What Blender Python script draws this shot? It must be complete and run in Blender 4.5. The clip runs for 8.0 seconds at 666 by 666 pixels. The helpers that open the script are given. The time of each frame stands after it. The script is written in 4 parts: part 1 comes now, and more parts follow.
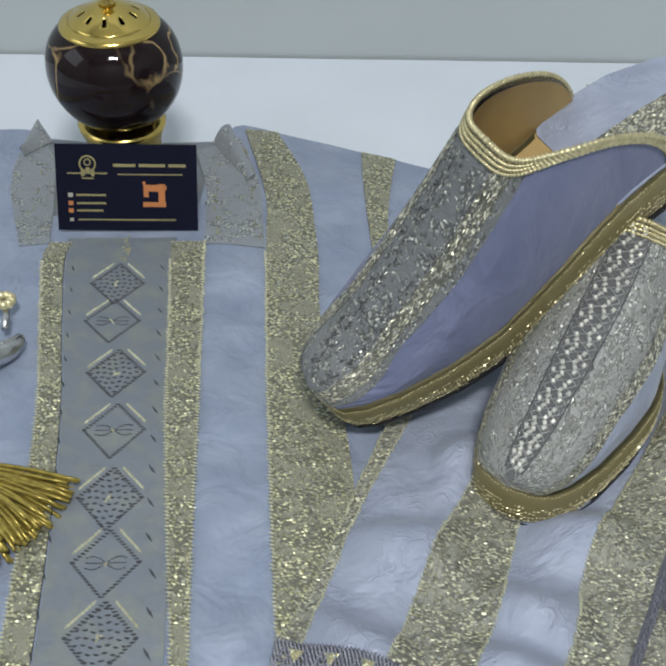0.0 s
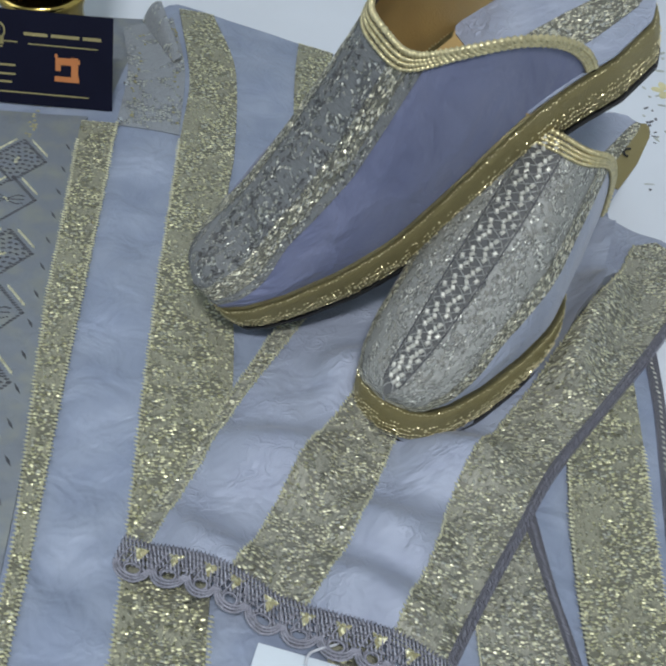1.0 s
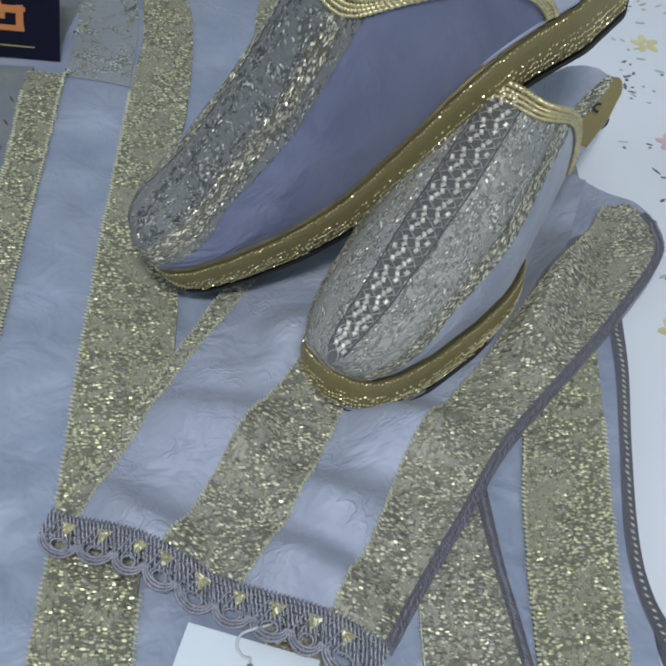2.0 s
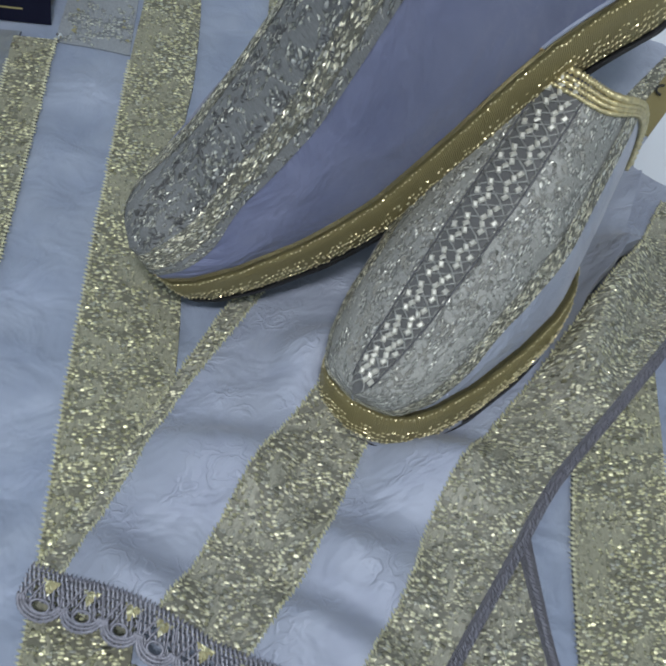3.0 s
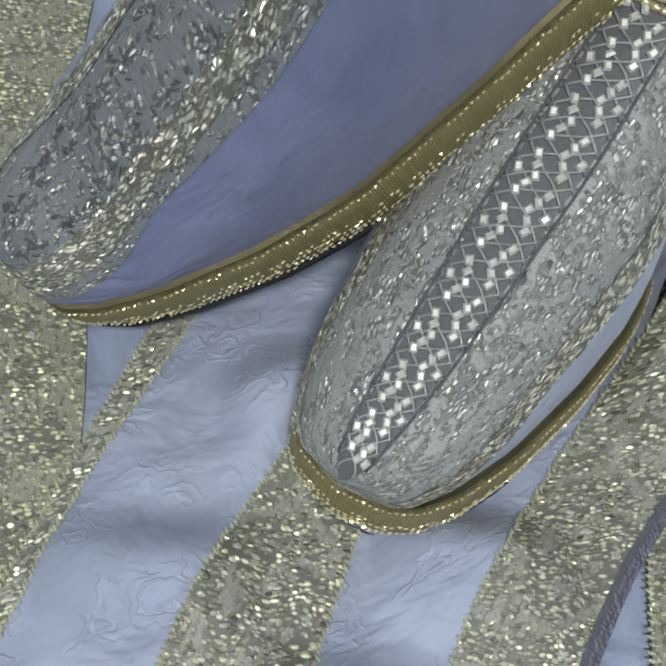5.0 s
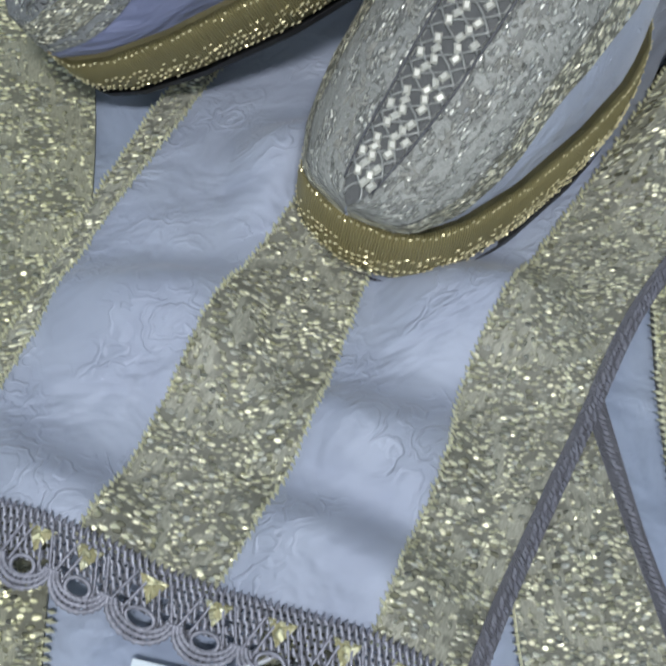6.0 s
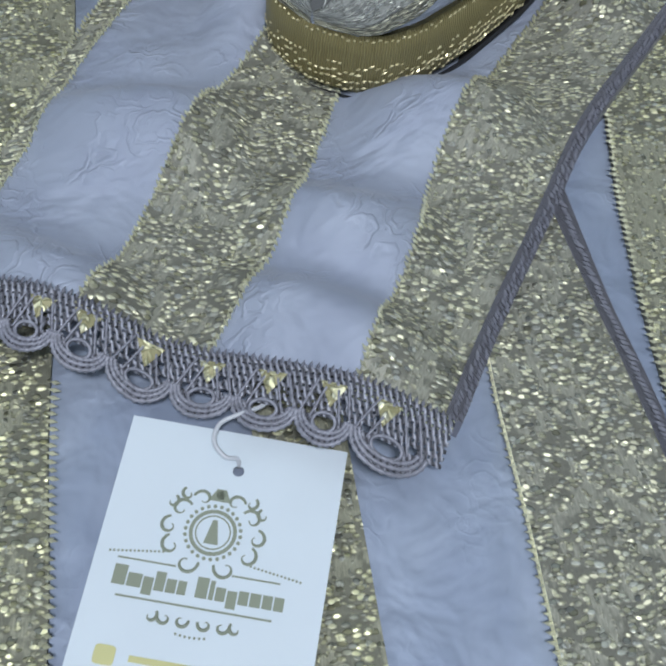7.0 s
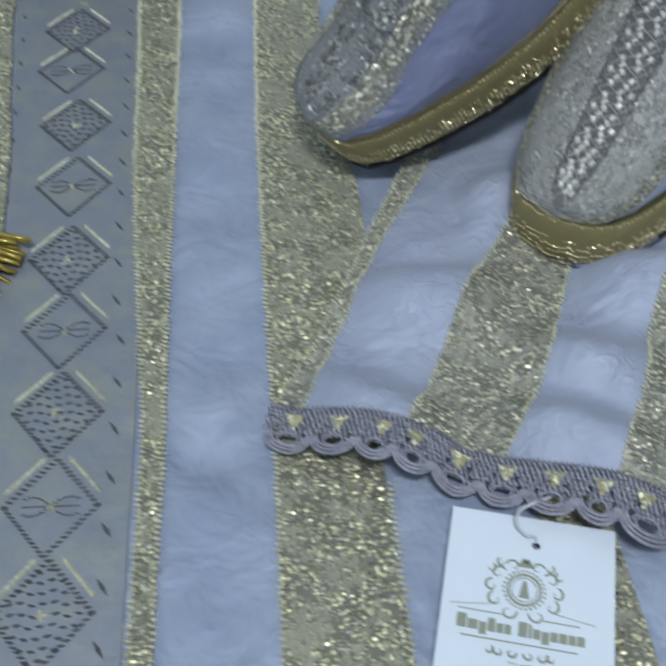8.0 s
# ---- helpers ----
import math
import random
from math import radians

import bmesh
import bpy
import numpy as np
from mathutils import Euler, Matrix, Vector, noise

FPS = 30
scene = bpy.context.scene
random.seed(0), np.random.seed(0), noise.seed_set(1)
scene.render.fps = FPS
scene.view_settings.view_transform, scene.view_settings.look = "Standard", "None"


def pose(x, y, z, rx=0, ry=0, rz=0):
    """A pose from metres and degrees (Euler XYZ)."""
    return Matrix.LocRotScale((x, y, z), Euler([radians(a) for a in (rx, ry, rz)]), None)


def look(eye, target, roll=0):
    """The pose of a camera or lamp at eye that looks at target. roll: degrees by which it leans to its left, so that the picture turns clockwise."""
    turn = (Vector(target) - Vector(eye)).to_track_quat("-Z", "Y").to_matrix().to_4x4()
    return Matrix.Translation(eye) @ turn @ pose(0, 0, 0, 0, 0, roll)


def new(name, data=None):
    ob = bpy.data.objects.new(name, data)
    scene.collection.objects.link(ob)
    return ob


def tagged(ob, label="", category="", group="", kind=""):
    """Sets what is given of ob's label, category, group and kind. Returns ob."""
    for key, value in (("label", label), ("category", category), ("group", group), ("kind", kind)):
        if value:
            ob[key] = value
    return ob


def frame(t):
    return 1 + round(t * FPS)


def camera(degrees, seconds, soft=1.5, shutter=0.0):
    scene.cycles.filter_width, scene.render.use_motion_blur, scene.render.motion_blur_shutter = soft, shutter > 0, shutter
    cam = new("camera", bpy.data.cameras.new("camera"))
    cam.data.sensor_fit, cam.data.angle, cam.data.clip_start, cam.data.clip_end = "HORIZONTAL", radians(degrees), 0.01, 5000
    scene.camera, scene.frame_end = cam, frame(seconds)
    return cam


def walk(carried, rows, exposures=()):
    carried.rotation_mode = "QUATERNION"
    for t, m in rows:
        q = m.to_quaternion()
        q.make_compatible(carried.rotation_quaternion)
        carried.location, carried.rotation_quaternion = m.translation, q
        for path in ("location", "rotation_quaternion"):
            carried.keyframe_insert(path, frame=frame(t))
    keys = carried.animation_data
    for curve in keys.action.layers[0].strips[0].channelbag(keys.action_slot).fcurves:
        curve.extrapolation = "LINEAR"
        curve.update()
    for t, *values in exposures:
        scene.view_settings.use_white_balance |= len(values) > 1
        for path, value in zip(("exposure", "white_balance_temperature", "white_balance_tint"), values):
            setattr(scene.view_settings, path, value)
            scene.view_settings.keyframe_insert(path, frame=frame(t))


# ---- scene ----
EXPO = [(0.0, 0.03, 6500, 10), (0.5, -0.04, 6400, 10), (1.5, -0.12, 6250, 10), (3.0, -0.15, 6250, 10), (4.0, -0.1, 6350, 10), (5.5, 0.1, 6350, 10), (6.0, 0.1, 6300, 10), (6.5, -0.04, 6200, 10), (7.5, -0.1, 5950, 10), (8.0, -0.1, 5950, 10)]
cam = camera(37.81, 8.0, soft=2.4, shutter=0.2)
walk(cam, [
    (0.0, look((0.0947, -0.4822, 0.3822), (0.1237, -0.0875, 0), 2.91)),
    (0.5, look((0.1193, -0.4772, 0.3771), (0.1455, -0.1227, 0), 6.23)),
    (1.0, look((0.1444, -0.4714, 0.3672), (0.1763, -0.1560, 0), 8.56)),
    (1.5, look((0.1655, -0.4684, 0.3639), (0.2003, -0.1705, 0), 9.21)),
    (1.7, look((0.1689, -0.4641, 0.3604), (0.2023, -0.1728, 0), 9.17)),
    (3.0, look((0.1639, -0.3988, 0.3292), (0.1906, -0.1689, 0), 10.45)),
    (3.5, look((0.1597, -0.3530, 0.3078), (0.1895, -0.1514, 0), 11.09)),
    (4.0, look((0.1649, -0.3136, 0.2858), (0.2003, -0.1430, 0), 12.19)),
    (4.2, look((0.1675, -0.2994, 0.2762), (0.2027, -0.1426, 0), 12.45)),
    (5.3, look((0.1678, -0.2932, 0.2537), (0.1982, -0.1644, 0), 14.24)),
    (5.5, look((0.1667, -0.3133, 0.2492), (0.1980, -0.1858, 0), 14.39)),
    (6.0, look((0.1695, -0.3568, 0.2296), (0.1955, -0.2359, 0), 12.01)),
    (6.5, look((0.1717, -0.3888, 0.2097), (0.1936, -0.2759, 0), 9.75)),
    (7.0, look((0.1699, -0.4176, 0.2140), (0.1977, -0.2960, 0), 9.37)),
    (7.5, look((0.1490, -0.4480, 0.2347), (0.1746, -0.2924, 0), 4.60)),
    (7.7, look((0.1362, -0.4590, 0.2495), (0.1566, -0.2835, 0), 2.14)),
    (7.9, look((0.1205, -0.4647, 0.2699), (0.1321, -0.2585, 0), -0.38)),
    (8.0, look((0.1097, -0.4664, 0.2801), (0.1147, -0.2428, 0), -1.70)),
], exposures=EXPO)
# camera-end

# ---------------------------------------------------------------- light
world = bpy.data.worlds.new("room_air")
scene.world = world
world.use_nodes = True
world.node_tree.nodes["Background"].inputs[0].default_value = (0.55, 0.62, 0.75, 1)
world.node_tree.nodes["Background"].inputs[1].default_value = 0.3


def area_lamp(name, eye, target, sx, sy, watts, color):
    data = bpy.data.lights.new(name, "AREA")
    data.shape, data.size, data.size_y, data.energy, data.color = "RECTANGLE", sx, sy, watts, color
    ob = new(name, data)
    ob.matrix_world = look(eye, target)
    return ob


area_lamp("ceiling_lamp_light", (0.15, -0.95, 1.76), (0.14, -0.16, 0), 0.40, 0.32, 34.5, (0.985, 0.985, 0.985))
# Fill lamp added from the west to brighten; no window is known there.
area_lamp("west_fill_light", (-1.22, -0.3, 0.9), (0.15, -0.3, 0.4), 0.8, 0.7, 3.0, (0.84, 0.92, 1.0))

# ---------------------------------------------------------------- materials


class Nodes:
    """A node material that is built up with short calls."""

    def __init__(self, name, color=(0.5, 0.5, 0.5), rough=0.5, metal=0.0, **more):
        self.mat = bpy.data.materials.new(name)
        self.mat.use_nodes = True
        self.tree = self.mat.node_tree
        self.bsdf = self.tree.nodes["Principled BSDF"]
        self.set("Base Color", (*color, 1))
        self.set("Roughness", rough)
        self.set("Metallic", metal)
        for key, value in more.items():
            self.set(key.replace("_", " "), value)

    def set(self, key, value):
        if isinstance(value, bpy.types.NodeSocket):
            self.tree.links.new(value, self.bsdf.inputs[key])
        else:
            self.bsdf.inputs[key].default_value = value

    def node(self, kind, out=0, props=None, **ins):
        n = self.tree.nodes.new(kind)
        for k, v in (props or {}).items():
            setattr(n, k, v)
        for k, v in ins.items():
            k = int(k[1:]) if k[0] == "i" and k[1:].isdigit() else k.replace("_", " ")
            if isinstance(v, bpy.types.NodeSocket):
                self.tree.links.new(v, n.inputs[k])
            else:
                n.inputs[k].default_value = v
        return n.outputs[out]

    def place(self, sx=1.0, sy=1.0, turn=0.0, coord="UV"):
        c = self.node("ShaderNodeTexCoord", coord)
        return self.node("ShaderNodeMapping", 0, None, Vector=c, Scale=(sx, sy, 1), Rotation=(0, 0, turn))

    def noise(self, vec, scale, detail=3.0, out=0, dist=0.0):
        return self.node("ShaderNodeTexNoise", out, None, Vector=vec, Scale=scale, Detail=detail, Distortion=dist)

    def voronoi(self, vec, scale, out=1, feature="F1"):
        return self.node("ShaderNodeTexVoronoi", out, {"feature": feature}, Vector=vec, Scale=scale)

    def ramp(self, fac, *stops):
        n = self.tree.nodes.new("ShaderNodeValToRGB")
        self.tree.links.new(fac, n.inputs[0])
        el = n.color_ramp.elements
        while len(el) < len(stops):
            el.new(0.5)
        for e, (p, c) in zip(el, stops):
            e.position, e.color = p, (c, c, c, 1) if isinstance(c, (int, float)) else (*c, 1)
        return n.outputs[0]

    def mix(self, fac, a, b, kind="MIX"):
        n = self.tree.nodes.new("ShaderNodeMix")
        n.data_type, n.blend_type = "RGBA", kind
        for k, v in ((0, fac), (6, a), (7, b)):
            if isinstance(v, bpy.types.NodeSocket):
                self.tree.links.new(v, n.inputs[k])
            else:
                n.inputs[k].default_value = v if isinstance(v, float) else (*v, 1)
        return n.outputs[2]

    def math(self, op, a, b=0.0):
        return self.node("ShaderNodeMath", 0, {"operation": op}, i0=a, i1=b)

    def bump(self, height, dist, strength=1.0, normal=None):
        n = self.tree.nodes.new("ShaderNodeBump")
        n.inputs["Distance"].default_value = dist
        n.inputs["Strength"].default_value = strength
        self.tree.links.new(height, n.inputs["Height"])
        if normal is not None:
            self.tree.links.new(normal, n.inputs["Normal"])
        return n.outputs[0]

    def facets(self, colour, amount, normal=None):
        """Normals tilted facet by facet, by a colour per cell."""
        base = normal if normal is not None else self.node("ShaderNodeNewGeometry", "Normal")
        off = self.node("ShaderNodeVectorMath", 0, {"operation": "SUBTRACT"}, i0=colour, i1=(0.5, 0.5, 0.5))
        n = self.tree.nodes.new("ShaderNodeVectorMath")
        n.operation = "MULTIPLY_ADD"
        self.tree.links.new(off, n.inputs[0])
        n.inputs[1].default_value = (amount, amount, amount)
        self.tree.links.new(base, n.inputs[2])
        return self.node("ShaderNodeVectorMath", 0, {"operation": "NORMALIZE"}, i0=n.outputs[0])


def satin(name, color, deep, relief=0.0004):
    """Silvery jacquard satin: raised scrolls and a fine weave."""
    m = Nodes(name, color, 0.42)
    uv = m.place()
    warp = m.node("ShaderNodeVectorMath", 0, {"operation": "MULTIPLY_ADD"}, i0=m.noise(uv, 1.4, 2.0, 1), i1=(1.1, 1.1, 0), i2=uv)
    ring = m.voronoi(warp, 1.0, 0)
    wave = m.math("SINE", m.math("MULTIPLY", ring, 24.0))
    scroll = m.ramp(wave, (0.1, 0.0), (0.95, 1.0))
    patch = m.ramp(m.noise(uv, 0.45, 1.0), (0.46, 0.0), (0.62, 1.0))
    scroll = m.math("MULTIPLY", scroll, patch)
    weave = m.noise(m.place(3.0, 30.0), 6.0, 2.0)
    crumple = m.noise(uv, 0.45, 3.0, 0, 0.4)
    m.set("Base Color", m.mix(m.ramp(m.noise(uv, 0.35, 4.0), (0.35, 0.0), (0.7, 1.0)), deep, color))
    m.set("Roughness", m.ramp(scroll, (0.0, 0.6), (1.0, 0.5)))
    m.set("Normal", m.bump(weave, 0.00012, 0.35, m.bump(scroll, relief, 0.6, m.bump(crumple, 0.007, 0.55))))
    m.set("Metallic", 0.3)
    m.set("Sheen Weight", 0.15)
    return m.mat


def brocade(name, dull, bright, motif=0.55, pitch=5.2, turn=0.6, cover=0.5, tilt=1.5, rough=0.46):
    """Lurex brocade: short bright metal threads in swirling motifs over a plain olive-grey ground; part of the glint is
    painted into the thread colour.
    """
    m = Nodes(name, dull, 0.5)
    uv = m.place()
    swirl = m.node("ShaderNodeVectorMath", 0, {"operation": "MULTIPLY_ADD"}, i0=m.noise(uv, motif, 2.0, 1), i1=(0.9, 0.9, 0), i2=uv)
    wob = m.node("ShaderNodeVectorMath", 0, {"operation": "MULTIPLY_ADD"}, i0=m.noise(uv, motif * 1.6, 1.0, 1), i1=(0.3, 0.3, 0), i2=uv)
    spun = m.node("ShaderNodeMapping", 0, None, Vector=wob, Scale=(pitch * 0.8, pitch * 1.3, 1), Rotation=(0, 0, turn))
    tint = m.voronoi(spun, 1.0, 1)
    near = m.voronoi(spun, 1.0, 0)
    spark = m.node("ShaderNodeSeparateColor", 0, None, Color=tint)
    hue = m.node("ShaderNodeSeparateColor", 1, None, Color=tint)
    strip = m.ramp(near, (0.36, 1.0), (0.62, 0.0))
    ladder = m.node("ShaderNodeTexWave", 0, None, Vector=m.place(1, 1, turn * 0.2), Scale=pitch * 0.22, Distortion=1.2, Detail=2.0)
    big = m.voronoi(swirl, motif, 0, "SMOOTH_F1")
    ringed = m.math("SINE", m.math("MULTIPLY", big, 19.0))
    broken = m.noise(m.place(pitch, pitch * 0.7, turn), 0.8, 2.0)
    field = m.math("ADD", m.math("MULTIPLY", m.noise(uv, 0.45, 2.0), 0.4), m.math("MULTIPLY", broken, 0.6))
    where = m.math("ADD", m.math("ADD", m.math("MULTIPLY", ringed, 0.13), m.math("MULTIPLY", ladder, 0.07)), field)
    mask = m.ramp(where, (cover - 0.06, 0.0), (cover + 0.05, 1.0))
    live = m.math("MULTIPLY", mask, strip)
    # Glint contrast put into the thread colour: brightness and whiteness vary cell by cell.
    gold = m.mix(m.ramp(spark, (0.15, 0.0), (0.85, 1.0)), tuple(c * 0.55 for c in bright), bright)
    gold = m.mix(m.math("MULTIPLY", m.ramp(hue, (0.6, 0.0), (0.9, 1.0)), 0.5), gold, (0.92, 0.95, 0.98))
    weave = m.noise(m.place(24.0, 5.0, turn), 1.0, 3.0)
    ground = m.mix(m.ramp(weave, (0.3, 0.0), (0.7, 1.0)), tuple(c * 0.72 for c in dull), tuple(min(1, c * 1.15) for c in dull))
    gap = m.mix(m.math("MULTIPLY", mask, 0.7), ground, tuple(c * 0.36 for c in dull))
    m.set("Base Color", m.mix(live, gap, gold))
    m.set("Metallic", m.ramp(live, (0.0, 0.2), (1.0, 0.75)))
    m.set("Roughness", m.ramp(live, (0.0, 0.55), (1.0, rough)))
    flat = m.bump(live, 0.0005, 0.8, m.bump(weave, 0.0002, 0.4, m.bump(m.noise(uv, 0.6, 3.0), 0.004, 0.4)))
    m.set("Normal", m.facets(m.mix(m.ramp(live, (0.0, 0.08), (0.6, 1.0)), (0.5, 0.5, 0.5), tint), tilt, flat))
    return m.mat


def woven(name, color, rough=0.6, lines=9.0, metal=0.0, depth=0.0004, turn=0.6, dark=0.55, bent=0.6):
    m = Nodes(name, color, rough, metal)
    uv = m.place(1, 1, turn)
    wave = m.node("ShaderNodeTexWave", 0, None, Vector=uv, Scale=lines, Distortion=bent, Detail=2.0)
    m.set("Base Color", m.mix(wave, tuple(c * dark for c in color), color))
    m.set("Normal", m.bump(wave, depth))
    return m.mat


def leather(name, color, rough=0.45, metal=0.0, grain=14.0, depth=0.00012):
    m = Nodes(name, color, rough, metal)
    uv = m.place()
    m.set("Base Color", m.mix(m.ramp(m.noise(uv, 0.5, 4.0), (0.3, 0.0), (0.7, 1.0)), tuple(c * 0.82 for c in color), color))
    m.set("Roughness", m.ramp(m.noise(uv, 2.0, 3.0), (0.3, rough - 0.06), (0.7, rough + 0.08)))
    m.set("Normal", m.bump(m.voronoi(uv, grain, 0), depth, 0.6))
    return m.mat


def plain(name, color, rough=0.5, metal=0.0, vary=0.1, scale=40.0, **more):
    m = Nodes(name, color, rough, metal, **more)
    n = m.noise(m.place(1, 1, 0, "Object"), scale, 4.0)
    m.set("Base Color", m.mix(m.ramp(n, (0.3, 0.0), (0.7, 1.0)), tuple(c * (1 - vary) for c in color), color))
    m.set("Normal", m.bump(n, 0.0002, 0.3))
    return m.mat


LILAC = satin("silver_blue_satin", (0.345, 0.395, 0.505), (0.27, 0.32, 0.435), 0.00008)
SLEEVE_SATIN = satin("sleeve_satin", (0.375, 0.415, 0.515), (0.295, 0.33, 0.43))


def front_cloth():
    """Flat grey brocade of the front panel: fine cross threads with a faint gold cast."""
    m = Nodes("grey_front_brocade", (0.22, 0.25, 0.27), 0.45, 0.25)
    uv = m.place()
    thread = m.noise(m.place(2.0, 22.0), 3.0, 3.0)
    cast = m.ramp(m.noise(uv, 0.8, 3.0), (0.45, 0.0), (0.7, 1.0))
    m.set("Base Color", m.mix(cast, m.mix(thread, (0.18, 0.20, 0.235), (0.245, 0.275, 0.31)), (0.255, 0.275, 0.26)))
    m.set("Normal", m.bump(thread, 0.0003, 0.5, m.bump(m.noise(uv, 0.7, 3.0), 0.003, 0.5)))
    return m.mat


GREY = front_cloth()
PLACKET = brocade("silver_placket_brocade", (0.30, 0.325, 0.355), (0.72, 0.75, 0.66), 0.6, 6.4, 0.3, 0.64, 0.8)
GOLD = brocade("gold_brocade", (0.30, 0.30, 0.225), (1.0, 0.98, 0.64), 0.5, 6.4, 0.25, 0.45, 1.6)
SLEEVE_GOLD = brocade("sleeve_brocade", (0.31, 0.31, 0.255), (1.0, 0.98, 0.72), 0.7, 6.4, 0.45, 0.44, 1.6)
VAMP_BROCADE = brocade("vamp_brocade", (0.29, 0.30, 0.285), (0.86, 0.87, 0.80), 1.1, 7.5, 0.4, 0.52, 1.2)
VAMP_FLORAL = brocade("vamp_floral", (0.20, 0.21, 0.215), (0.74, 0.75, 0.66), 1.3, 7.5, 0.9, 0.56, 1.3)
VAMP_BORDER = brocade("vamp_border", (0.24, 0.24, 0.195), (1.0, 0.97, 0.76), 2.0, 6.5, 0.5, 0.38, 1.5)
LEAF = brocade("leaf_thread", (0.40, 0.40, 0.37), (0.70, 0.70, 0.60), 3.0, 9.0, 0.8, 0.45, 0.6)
VAMP_GROUND = leather("vamp_ground", (0.10, 0.104, 0.106), 0.5, 0.1)
# Side satin of the leaning slipper, its shade put into a darker colour.
SHADED_SIDE_SATIN = satin("slipper_satin_shaded", (0.20, 0.22, 0.34), (0.16, 0.18, 0.30), 0.00004)
SOLE_GOLD = woven("gold_sole_wrap", (0.37, 0.315, 0.14), 0.48, 4.2, 0.3, 0.0003, 0.05, 0.72, 2.5)
STITCH_GOLD = plain("gold_stitch", (0.90, 0.80, 0.48), 0.3, 0.5, 0.3, 300.0)
PIPING = plain("gold_piping_cord", (0.76, 0.68, 0.40), 0.32, 0.6, 0.35, 400.0)
LINING = leather("tan_lining", (0.50, 0.35, 0.14), 0.55)
LATTICE_CORD = plain("lattice_cord_thread", (0.34, 0.35, 0.34), 0.4, 0.4, 0.3, 400.0)
SILVER_BEAD = plain("silver_sequin", (0.66, 0.66, 0.60), 0.5, 0.35, 0.1)
# Near-black bands in the lace colour stand in for shaded gaps between threads.
LACE = woven("grey_lace_and_gap_shade", (0.50, 0.51, 0.60), 0.5, 2.1, 0.25, 0.0006, 0.5, 0.16, 2.6)
LACE_CORD = plain("lace_cord", (0.33, 0.335, 0.40), 0.5, 0.25, 0.4, 500.0)
TRIM = woven("braid_trim", (0.30, 0.30, 0.35), 0.5, 6.0, 0.35, 0.0006, 0.9)
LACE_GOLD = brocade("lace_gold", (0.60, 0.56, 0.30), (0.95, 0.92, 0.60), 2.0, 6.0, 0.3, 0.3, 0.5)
LEAF_OUTLINE = plain("leaf_outline", (0.17, 0.175, 0.18), 0.45, 0.3, 0.4, 300.0)
DARK_THREAD = plain("dark_thread", (0.10, 0.105, 0.12), 0.5, 0.2, 0.3, 300.0)
PALE_GOLD_THREAD = plain("pale_gold_thread", (0.86, 0.85, 0.62), 0.42, 0.55, 0.4, 300.0)
CARD_NAVY = plain("navy_card", (0.006, 0.007, 0.020), 0.55, 0.0, 0.15, Specular_IOR_Level=0.08)
CARD_GOLD = plain("card_gold_ink", (0.30, 0.26, 0.11), 0.45)
CARD_ORANGE = plain("card_orange_ink", (0.50, 0.18, 0.05), 0.45)
CARD_PALE = plain("card_pale_ink", (0.40, 0.39, 0.32), 0.45)
TAG_WHITE = plain("white_tag_card", (0.66, 0.73, 0.80), 0.4, 0.0, 0.03)
TAG_OLIVE = plain("olive_ink", (0.27, 0.30, 0.23), 0.5)
TAG_YELLOW = plain("yellow_ink", (0.60, 0.58, 0.28), 0.5)
NYLON = plain("tag_string", (0.55, 0.57, 0.62), 0.3)
CLOTH_WHITE = plain("white_tablecloth", (0.68, 0.73, 0.80), 0.55, 0.0, 0.05, 12.0)
WALL_PAINT = plain("wall_paint", (0.49, 0.535, 0.545), 0.7, 0.0, 0.05, 6.0)
CEILING_PAINT = plain("ceiling_paint", (0.78, 0.78, 0.76), 0.8, 0.0, 0.04, 6.0)
FLOOR_TILE = plain("floor_tile", (0.42, 0.40, 0.37), 0.4, 0.0, 0.2, 8.0)
BRASS = plain("polished_brass", (0.78, 0.58, 0.17), 0.16, 1.0, 0.12, 60.0)
OUTSOLE = plain("black_rubber", (0.02, 0.02, 0.022), 0.7)
INK_BLACK = plain("print_black", (0.13, 0.14, 0.16), 0.6)
INK_PINK = plain("print_pink", (0.70, 0.50, 0.54), 0.6, 0.0, 0.3)
INK_YELLOW = plain("print_yellow", (0.70, 0.66, 0.38), 0.6, 0.0, 0.3)
INK_SAGE = plain("print_sage", (0.50, 0.53, 0.50), 0.6, 0.0, 0.3)
TASSEL_GOLD = plain("tassel_thread", (0.50, 0.39, 0.09), 0.32, 0.55, 0.45, 250.0)
RHINE = plain("rhinestone", (0.82, 0.84, 0.86), 0.08, 0.9, 0.05)
SILVER = plain("silver_metal", (0.62, 0.62, 0.62), 0.25, 1.0, 0.2, 200.0)


def black_marble():
    m = Nodes("black_marble_glaze", (0.012, 0.006, 0.007), 0.06)
    c = m.place(1, 1, 0, "Object")
    w = m.node("ShaderNodeVectorMath", 0, {"operation": "MULTIPLY_ADD"}, i0=m.noise(c, 28.0, 3.0, 1), i1=(0.05, 0.05, 0.05), i2=c)
    v = m.voronoi(w, 22.0, 0, "DISTANCE_TO_EDGE")
    vein = m.math("MULTIPLY", m.ramp(v, (0.0, 1.0), (0.035, 0.0)), m.ramp(m.noise(c, 24.0, 2.0), (0.40, 0.0), (0.56, 1.0)))
    m.set("Base Color", m.mix(vein, (0.012, 0.006, 0.007), (0.42, 0.30, 0.14)))
    m.set("Specular IOR Level", 0.3)
    return m.mat


MARBLE = black_marble()

# ---------------------------------------------------------------- mesh helpers, in centimetres
CM = 0.01


